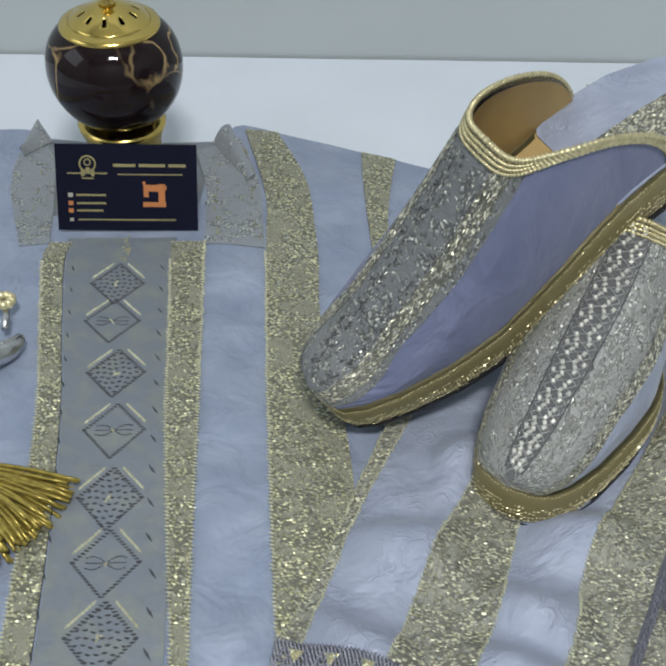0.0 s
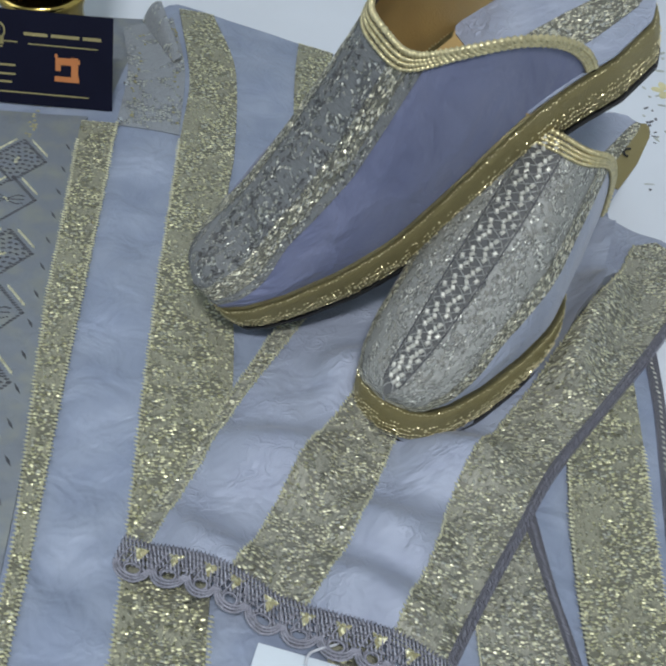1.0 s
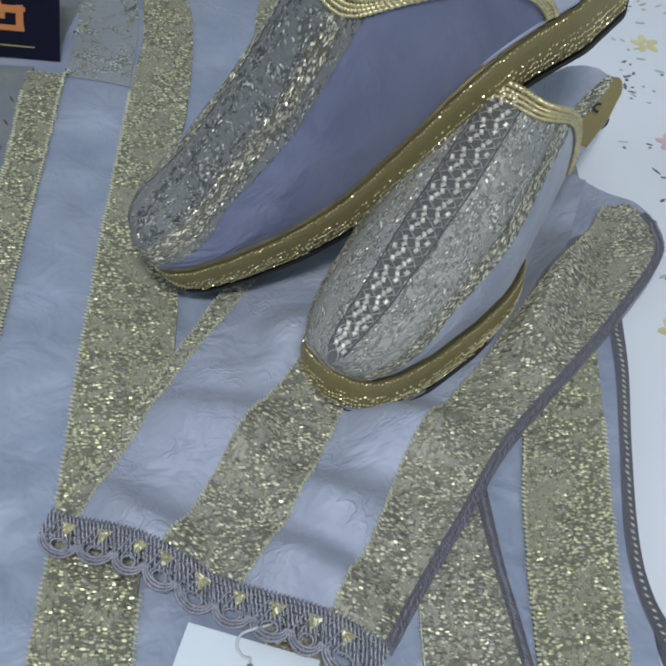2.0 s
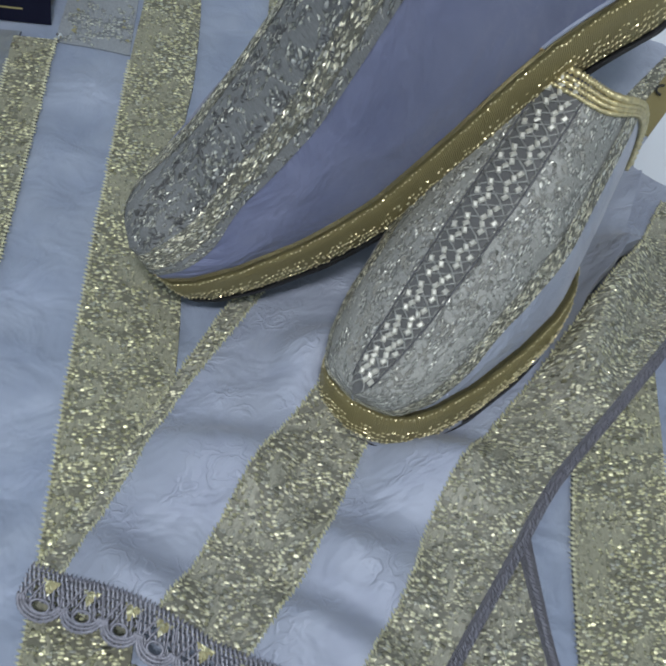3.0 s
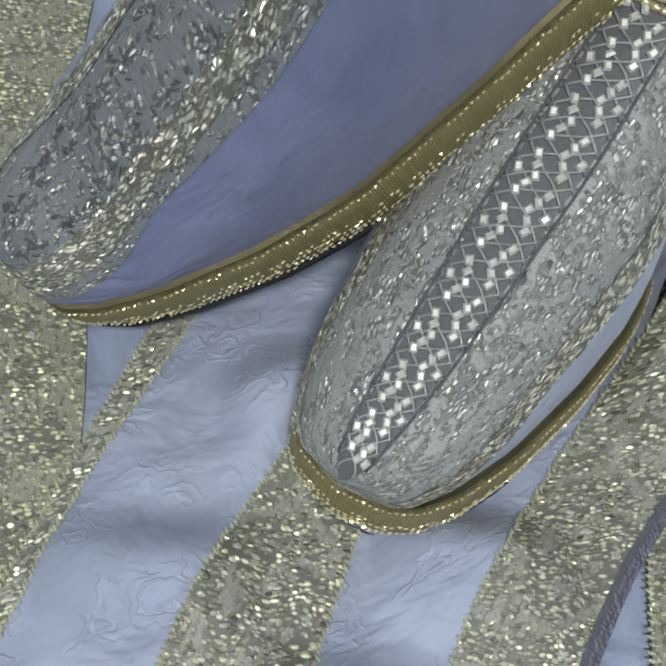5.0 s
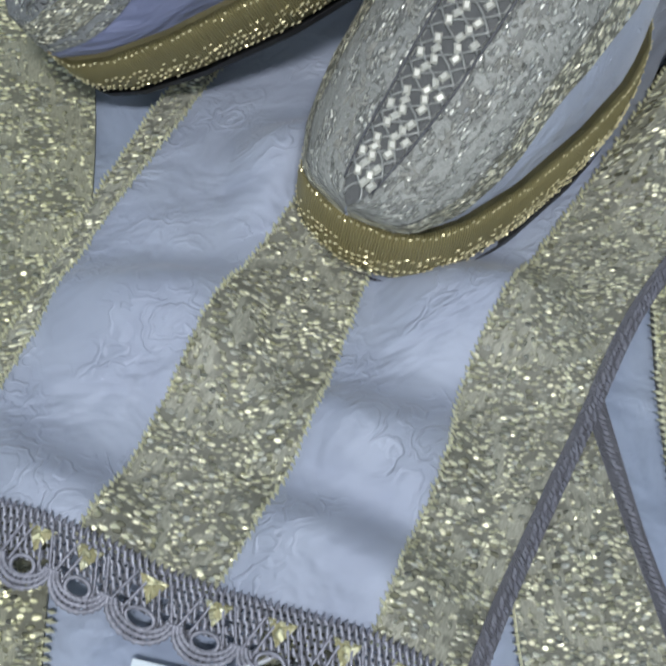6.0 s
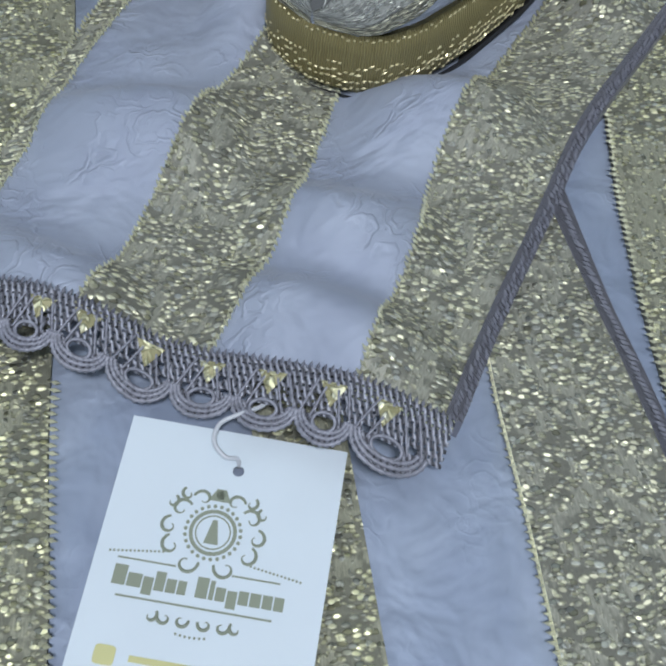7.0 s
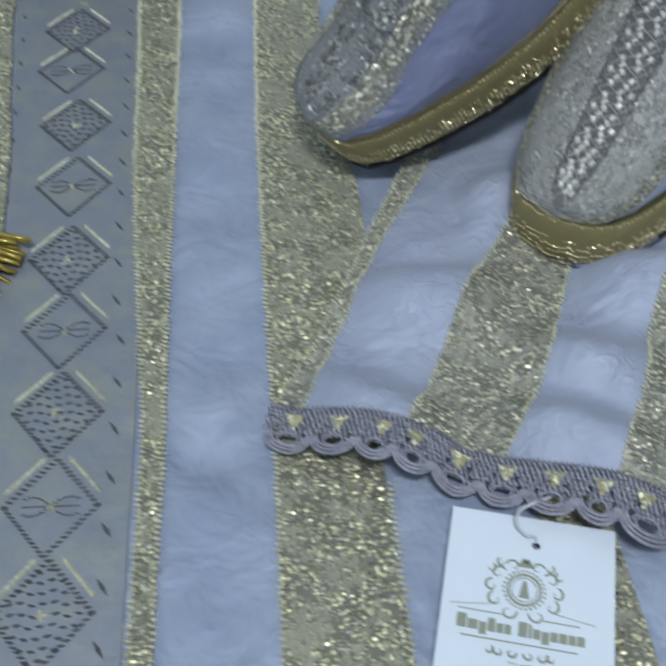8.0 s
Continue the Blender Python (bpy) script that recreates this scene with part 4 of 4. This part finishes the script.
    for b in (0, (len(rows) - 1) * n):
        faces += [(b + i, b + n - i, b + n - 1 - i, b + i + 1) for i in range(1, n // 2 - 1)]
    # Black outsole edge, made thicker and wider to stand in for contact shadow.
    low = [(pts[i, 0] + nrm[i, 0] * 0.08, pts[i, 1] + nrm[i, 1] * 0.08, sag(near[i]) + z) for z in (-0.2, 0.05) for i in range(n)]
    low_faces = [(i, (i + 1) % n, n + (i + 1) % n, n + i) for i in range(n)] + [(i, (n - i) % n, n - 1 - i, i + 1) for i in range(1, n // 2 - 1)]
    link("outsole", low, low_faces, OUTSOLE, ob, "black outsole, widened to stand in for contact shadow", None, False)
    link("sole", verts, faces, SOLE_GOLD, ob, "gold wrapped platform sole", uvs)
    stitches = []
    fine = [(np.interp(s, lens, pts[:, 0]), np.interp(s, lens, pts[:, 1]), np.interp(s, lens, nrm[:, 0]), np.interp(s, lens, nrm[:, 1]), np.interp(s, lens, near)) for s in np.arange(0, lens[-1], 0.17)]
    thread = random.Random(21)
    for zr, o, sz, skip in ((0.15, 0.06, 0.2, 0.05), (0.30, 0.10, 0.22, 0.12), (0.42, 0.10, 0.22, 0.12), (0.56, 0.10, 0.18, 0.4), (0.95, 0.0, 0.15, 0.1)):
        for i, (x, y, nx, ny, xx) in enumerate(fine):
            if thread.random() < skip:
                continue
            d = np.array([-ny, nx, thread.gauss(0.55, 0.35)])
            cpt = np.array([x + nx * o, y + ny * o, (zr + thread.gauss(0, 0.022)) * sole(xx) + sag(xx)])
            d = d / np.linalg.norm(d)
            s2 = np.cross(d, (nx, ny, 0.0))
            up = np.array([nx, ny, thread.uniform(0.0, 0.9)])
            size = sz * thread.uniform(0.6, 1.15)
            vv = [cpt - d * size / 2, cpt + s2 * 0.055, cpt + d * size / 2, cpt - s2 * 0.055, cpt + up * 0.05]
            stitches.append(([w.tolist() for w in vv], [(0, 3, 4), (3, 2, 4), (2, 1, 4), (1, 0, 4)]))
    tagged(link("welt_stitching", *joined(stitches), STITCH_GOLD, ob, "gold thread stitches round the sole", None, False), kind="stuff")

    def footbed(name, x0, x1, mat, label, up, y0=-1, y1=1):
        P, uv = np.zeros((40, 14, 3)), np.zeros((40, 14, 2))
        for i, x in enumerate(np.linspace(x0, x1, 40)):
            for j, q in enumerate(np.linspace(y0, y1, 14)):
                P[i, j] = (x * k, q * (near_w(x) if q < 0 else far_w(x)) * (0.95 if x > 16.4 else 0.84), sag(x) + sole(x) * 0.99 + up + 0.12 * q * q)
                uv[i, j] = P[i, j, :2] + 5
        v, f = grid_mesh(P, 0.1)
        return link(name, v, [g[::-1] for g in f] if False else f, mat, ob, label, np.vstack([uv.reshape(-1, 2), np.zeros((len(v) - 560, 2))]))

    footbed("insole", 0.6, 16.6, LINING, "tan leather insole", 0.03)
    footbed("heel_seat", 16.4, 24.35, SLEEVE_SATIN, "silver satin heel seat", 0.09)
    footbed("heel_stripe", 17.2, 24.3, VAMP_BORDER, "gold brocade stripe across the heel seat", 0.13, -0.55, 0.1)
    if lattice:
        footbed("heel_corner", 18.5, 24.3, SOLE_GOLD, "tan leather corner of the heel seat", 0.15, -1.0, -0.35)
        link("notch", *tube([(21.9 + 0.35 * math.cos(a), -0.9 + 0.3 * math.sin(a), sag(22) + sole(22) + 0.32) for a in np.linspace(0.3, 3.4, 14)], 0.06, 6), OUTSOLE, ob, "dark curved notch")
    return ob


slipper("silver slipper with gold piping and platform sole, leaning on its mate", (11.45, -15.35, 1.2), (26.2, 29.8, 7.0), 0.96, 24.85, 13.0, (2.9, 6.5, 9.8), (1.9, 3.2), 0.34, 7.0, False, 0.0, 1.0, 0.7)
slipper("silver slipper with lattice beading and gold sole, flat on the sleeve", (19.55, -22.1, 1.0), (53.2, 2.4, -2.0), 0.92, 25.1, 12.2, (3.7, 7.2, 10.2), (2.15, 2.4), 0.56, 4.4, True, 0.5, 0.0, 0.3)

# ---------------------------------------------------------------- incense burner
burner = thing("incense_burner", "black marbled incense burner with brass lid and foot, on caftan", "incense burner", (-0.75, 6.6, 0.35))
R0, ZC = 4.15, 7.75
link("bowl", *lathe([(max(0.05, R0 * math.cos(a)), ZC + R0 * math.sin(a) * (1 - 0.24 * max(0.0, a - 0.3))) for a in np.linspace(-1.35, 0.80, 34)], 64), MARBLE, burner, "glossy black marbled bowl")
link("foot", *lathe([(0.05, 0.0), (2.9, 0.0), (3.0, 0.15), (2.9, 0.4), (2.65, 0.9), (2.4, 1.6), (2.35, 2.3), (2.55, 3.1), (2.75, 3.6), (2.8, 3.85), (2.5, 4.0), (1.0, 4.1)], 56), BRASS, burner, "polished brass foot")
ra = R0 * math.cos(0.80) + 0.06
za = ZC + R0 * math.sin(0.80) * 0.88
lidprof = [(ra - 0.1, za - 0.12), (ra + 0.06, za), (ra, za + 0.18), (ra - 0.25, za + 0.28), (ra - 0.55, za + 0.35)]
lid_v, lid_f = lathe(lidprof, 56)
link("lid_rim", lid_v, lid_f, BRASS, burner)
# pierced dome: one ring of openings
N, M = 80, 14
P = [[(max(0.3, (ra - 0.5) * (1 - s) + 0.45 * s), za + 0.34 + 0.95 * math.sin(s * 1.4)) for s in np.linspace(0, 1, M)]] * N
verts = [(P[i][j][0] * math.cos(2 * math.pi * i / N), P[i][j][0] * math.sin(2 * math.pi * i / N), P[i][j][1]) for i in range(N) for j in range(M)]
faces = []
for i in range(N):
    for j in range(M - 1):
        hole = (i % 8 in (3, 4)) and j in (4, 5, 6)
        if not hole:
            i2 = (i + 1) % N
            faces.append((i * M + j, i2 * M + j, i2 * M + j + 1, i * M + j + 1))
dome = link("lid", verts, faces, BRASS, burner, "pierced brass lid")
wall_mod = dome.modifiers.new("thickness", "SOLIDIFY")
wall_mod.thickness, wall_mod.offset = 0.001, -1
link("knob", *lathe([(0.05, za + 1.2), (0.5, za + 1.25), (0.42, za + 1.5), (0.28, za + 1.75), (0.5, za + 2.05), (0.62, za + 2.4), (0.45, za + 2.75), (0.2, za + 2.95), (0.02, za + 3.0)], 24), BRASS, burner)

# ---------------------------------------------------------------- business card leaning on the burner
card = thing("business_card", "navy business card with gold print, leaning on the burner", "card", (0, -0.05, 0.45), (60, 0, 0))
link("card", *slab(rect(-4.28, 0, 4.28, 5.25), -0.04, 0.0), CARD_NAVY, card, "", None, False)
Z0, Z1 = -0.002, 0.018


def ink(name, outline, mat, label="", parent=None):
    return link(name, *slab(outline, Z0, Z1), mat, parent or card, label, None, False)


ring = lambda cx, cy, r, n=16: [(cx + r * math.cos(2 * math.pi * i / n), cy + r * math.sin(2 * math.pi * i / n)) for i in range(n)]


def annulus(cx, cy, r0, r1, n=28):
    v, f = [], []
    for i in range(n):
        a = 2 * math.pi * i / n
        for r, z in ((r0, Z0), (r0, Z1), (r1, Z1), (r1, Z0)):
            v.append((cx + r * math.cos(a), cy + r * math.sin(a), z))
    for i in range(n):
        for q in range(4):
            f.append((i * 4 + q, ((i + 1) % n) * 4 + q, ((i + 1) % n) * 4 + (q + 1) % 4, i * 4 + (q + 1) % 4))
    return v, f


link("emblem", *joined([annulus(-2.35, 4.05, 0.42, 0.52), annulus(-2.35, 4.15, 0.15, 0.22), slab(ring(-2.35, 3.72, 0.14), Z0, Z1), slab(rect(-2.75, 3.3, -2.55, 3.75), Z0, Z1), slab(rect(-2.15, 3.3, -1.95, 3.75), Z0, Z1)]), CARD_GOLD, card, "round gold emblem", None, False)
ink("print_bar", rect(-3.6, 3.44, -1.15, 3.52), CARD_GOLD)
ink("print_bar", rect(-2.7, 3.14, -2.0, 3.22), CARD_GOLD)
for x0, x1 in ((-0.8, 0.55), (0.75, 2.35), (2.55, 3.6)):
    ink("print_bar", rect(x0, 3.88, x1, 4.06), CARD_GOLD, "bar of gold print")
ink("print_bar", rect(-0.55, 3.39, 3.4, 3.46), CARD_GOLD)
for i, y in enumerate((2.15, 1.65, 1.2)):
    ink("print_icon", rect(-3.6, y - 0.12, -3.3, y + 0.14), CARD_ORANGE if i else CARD_PALE)
    ink("print_bar", rect(-3.1, y - 0.05, -1.3 - 0.2 * (i == 2), y + 0.07), CARD_GOLD)
ink("print_icon", rect(-3.55, 0.55, -3.32, 0.75), CARD_PALE)
ink("print_bar", rect(-3.05, 0.61, 2.9, 0.69), CARD_GOLD)
link("sewing_machine_icon", *joined([slab(rect(0.95, 1.45, 2.35, 1.75), Z0, Z1), slab(rect(1.9, 1.75, 2.3, 2.85), Z0, Z1), slab(rect(1.0, 2.4, 1.9, 2.8), Z0, Z1), slab(rect(1.0, 2.05, 1.3, 2.4), Z0, Z1), slab(rect(0.95, 2.8, 1.12, 3.0), Z0, Z1), slab(rect(2.25, 2.5, 2.4, 2.75), Z0, Z1)]), CARD_ORANGE, card, "orange sewing machine picture", None, False)

# ---------------------------------------------------------------- swing tag
tag = thing("swing_tag", "white card swing tag with olive printed crest, hanging from the lace", "tag", (14.9, -32.05, 0.78), (-1.0, 0, -13.4))
TW, TL = 4.98, 8.8
hole_c = (2.62, -0.92)
HN = 12
outer = [(0, 0), (0, -TL), (TW, -TL), (TW, 0)]
inner = [(hole_c[0] + 0.13 * math.cos(2 * math.pi * i / HN), hole_c[1] + 0.13 * math.sin(2 * math.pi * i / HN)) for i in range(HN)]
bm = bmesh.new()
vo = [bm.verts.new((x * CM, y * CM, 0.0)) for x, y in outer]
vi = [bm.verts.new((x * CM, y * CM, 0.0)) for x, y in inner]
eds = [bm.edges.new((vo[i], vo[(i + 1) % 4])) for i in range(4)] + [bm.edges.new((vi[i], vi[(i + 1) % HN])) for i in range(HN)]
bmesh.ops.triangle_fill(bm, edges=eds, use_beauty=True)
geo = bmesh.ops.extrude_face_region(bm, geom=bm.faces[:])
bmesh.ops.translate(bm, verts=[g for g in geo["geom"] if isinstance(g, bmesh.types.BMVert)], vec=(0, 0, -0.0005))
bmesh.ops.recalc_face_normals(bm, faces=bm.faces[:])
me = bpy.data.meshes.new("card")
bm.to_mesh(me)
me.materials.append(TAG_WHITE)
new("card", me).parent = tag
cx, cy = 2.36, -2.42
crest = [annulus(cx, cy, 0.44, 0.52), annulus(cx, cy, 0.36, 0.39)]
for i in range(26):
    a = 2 * math.pi * i / 26
    crest.append(slab(ring(cx + 0.6 * math.cos(a), cy + 0.6 * math.sin(a), 0.045, 6), Z0, Z1))


def curl(x, y, r, a0, turn, mirror):
    path = []
    for s in np.linspace(0, 1, 18):
        rr = r * (1 - 0.75 * s)
        a = a0 + turn * s
        path.append((x + mirror * rr * math.cos(a), y + rr * math.sin(a), 0.012))
    return tube(path, [0.026 * (0.5 + math.sin(math.pi * min(1, 0.2 + s))) for s in np.linspace(0, 1, 18)], 4)


for mside in (-1, 1):
    for ox, oy, r, a0, tr in ((0.78, 0.42, 0.24, 2.6, -5.5), (0.95, 0.0, 0.22, 1.5, -5.5), (0.82, -0.42, 0.24, 1.2, -5.2), (0.42, -0.74, 0.26, 3.0, 5.0), (0.36, 0.72, 0.22, 0.2, 5.0), (1.02, 0.55, 0.16, 2.0, 4.5), (0.7, 0.78, 0.16, 1.0, -4.8)):
        crest.append(curl(cx + mside * ox, cy + oy, r, a0, tr, mside))
crest += [slab(ring(cx, cy + 0.86, 0.11, 8), Z0, Z1), slab([(cx - 0.25, cy + 0.72), (cx + 0.25, cy + 0.72), (cx + 0.1, cy + 1.0), (cx - 0.1, cy + 1.0)], Z0, Z1)]
link("crest", *joined(crest), TAG_OLIVE, tag, "olive scrolled crest in a ring", None, False)
ink("crest_mark", [(cx - 0.16, cy - 0.26), (cx + 0.16, cy - 0.26), (cx + 0.05, cy + 0.28), (cx - 0.05, cy + 0.28)], TAG_OLIVE, "", tag)
# the maker's name as plain blocks, one per letter
x = 0.5
for i, (wd, hi) in enumerate([(0.28, 0.5), (0.3, 0.34), (0.21, 0.44), (0.21, 0.48), (0.21, 0.34), (0.18, 0.34), (0.0, 0), (0.25, 0.52), (0.1, 0.48), (0.21, 0.34), (0.21, 0.44), (0.21, 0.34), (0.23, 0.34), (0.21, 0.34), (0.21, 0.34)]):
    if wd:
        drop = 0.12 if i in (2, 10) else 0.0
        ink("print_block", rect(x, -3.86 - drop, x + wd, -3.86 + hi * 0.85 - drop), TAG_OLIVE, "", tag)
    x += (wd + 0.035) if wd else 0.17
for x0, x1, y, h in ((0.5, 1.75, -3.3, 0.035), (2.95, 4.0, -3.3, 0.035), (0.65, 3.95, -4.1, 0.04)):
    ink("print_rule", rect(x0, y, x1, y + h), TAG_OLIVE, "", tag)
for i in range(14):
    for s in (-1, 1):
        ink("print_dot", ring(cx + s * (0.95 + i * 0.085), -3.02 - 0.012 * i, 0.028, 6), TAG_OLIVE, "", tag)
orn = [curl(cx + s * ox, -4.38, 0.16, a0, tr, s) for s in (-1, 1) for ox, a0, tr in ((0.25, 3.0, 5.0), (0.6, 0.3, -5.0), (0.9, 2.4, 4.0))]
orn += [slab(ring(cx + dx, -4.66 - 0.03 * math.cos(dx * 5), 0.03, 6), Z0, Z1) for dx in np.linspace(-0.3, 0.3, 7)]
link("ornament", *joined(orn), TAG_OLIVE, tag, "", None, False)
for i, y in enumerate((-5.3, -6.0, -6.7)):
    icon = [(0.55 + 0.2 + 0.22 * math.copysign(abs(math.cos(a)) ** 0.4, math.cos(a)), y + 0.2 * math.copysign(abs(math.sin(a)) ** 0.4, math.sin(a))) for a in np.linspace(0, 2 * math.pi, 17)[:-1]]
    ink("print_icon", icon, TAG_YELLOW, "", tag)
    ink("print_bar", rect(1.25, y - 0.06, 3.3, y + 0.07), TAG_YELLOW, "", tag)
    if i == 2:
        ink("print_bar", rect(1.25, y - 0.42, 2.9, y - 0.23), TAG_YELLOW, "", tag)
string = spline([(18.05, -31.75, 1.15), (17.85, -32.15, 1.25), (17.3, -32.35, 1.25), (16.85, -32.55, 1.2), (16.72, -32.95, 1.12), (16.95, -33.28, 1.02), (17.22, -33.30, 0.92), (17.25, -33.42, 0.72)], 40)
link("string", *tube(tag.matrix_world.inverted().to_3x3() and [tuple((tag.matrix_world.inverted() @ (Vector(p) * CM)) / CM) for p in string], 0.055, 7), NYLON, tag, "pale plastic tag string")

# ---------------------------------------------------------------- gold tassel and ornament
tassel = thing("tassel", "gold thread tassel lying on the caftan", "tassel", (-8.9, -18.7, 1.2))
rnd = random.Random(11)
for k in range(120):
    a = radians(rnd.uniform(-64, -6))
    ln = 7.2 + 1.1 * rnd.random() - 0.9 * abs(math.sin(a * 1.3))
    lift = rnd.uniform(-0.45, 0.35)
    path = []
    for s in np.linspace(0, 1, 12):
        r = 0.8 + ln * s
        sway = 0.18 * math.sin(s * 5 + k) * s
        path.append((r * math.cos(a + 0.04 * sway) - sway * math.sin(a), r * math.sin(a) * (0.35 + 0.65 * s) + sway * math.cos(a), lift * (0.3 + 0.7 * s) - 0.35 * s * s))
    link("strand", *tube(path, 0.10, 5), TASSEL_GOLD, tassel)
link("head", *lathe([(0.05, -0.8), (0.9, -0.6), (1.2, 0.0), (0.9, 0.6), (0.05, 0.8)], 20), TASSEL_GOLD, tassel)

brooch = thing("brooch", "silver crescent brooch with gold flower, on the caftan", "brooch", (-5.0, -10.6, 0.3))
path = [(-1.8 + 2.1 * math.sin(a), 0.6 - 1.5 * math.cos(a), 0.55) for a in np.linspace(-1.5, 1.6, 24)]
link("crescent", *tube(path, [0.25 + 0.5 * math.sin(math.pi * (i + 0.5) / 24) for i in range(24)], 10), SILVER, brooch, "silver crescent")
for i in range(14):
    p = path[4 + i]
    link("rhinestone", *lathe([(0.001, 0.22), (0.12, 0.16), (0.17, 0.0), (0.001, -0.05)], 8, (0, 0)), RHINE, brooch, "", None, False).location = (p[0] * CM, p[1] * CM, (p[2] + 0.5) * CM)
petals = []
for k in range(9):
    a = 2 * math.pi * k / 9
    petals.append(([(v[0] * 0.28 - 0.9 + 0.42 * math.cos(a), v[1] * 0.28 + 3.0 + 0.42 * math.sin(a), v[2] * 0.28 + 1.1) for v in lathe([(0.02, -1), (0.7, -0.7), (1, 0), (0.7, 0.7), (0.02, 1)], 8)[0]], lathe([(0.02, -1), (0.7, -0.7), (1, 0), (0.7, 0.7), (0.02, 1)], 8)[1]))
link("gold_flower", *joined(petals), STITCH_GOLD, brooch, "small gold flower of beads", None, True)
link("stem", *tube([(-0.9, 3.0, 0.9), (-0.7, 2.2, 0.7), (-0.6, 1.2, 0.6)], 0.2, 8), SILVER, brooch)
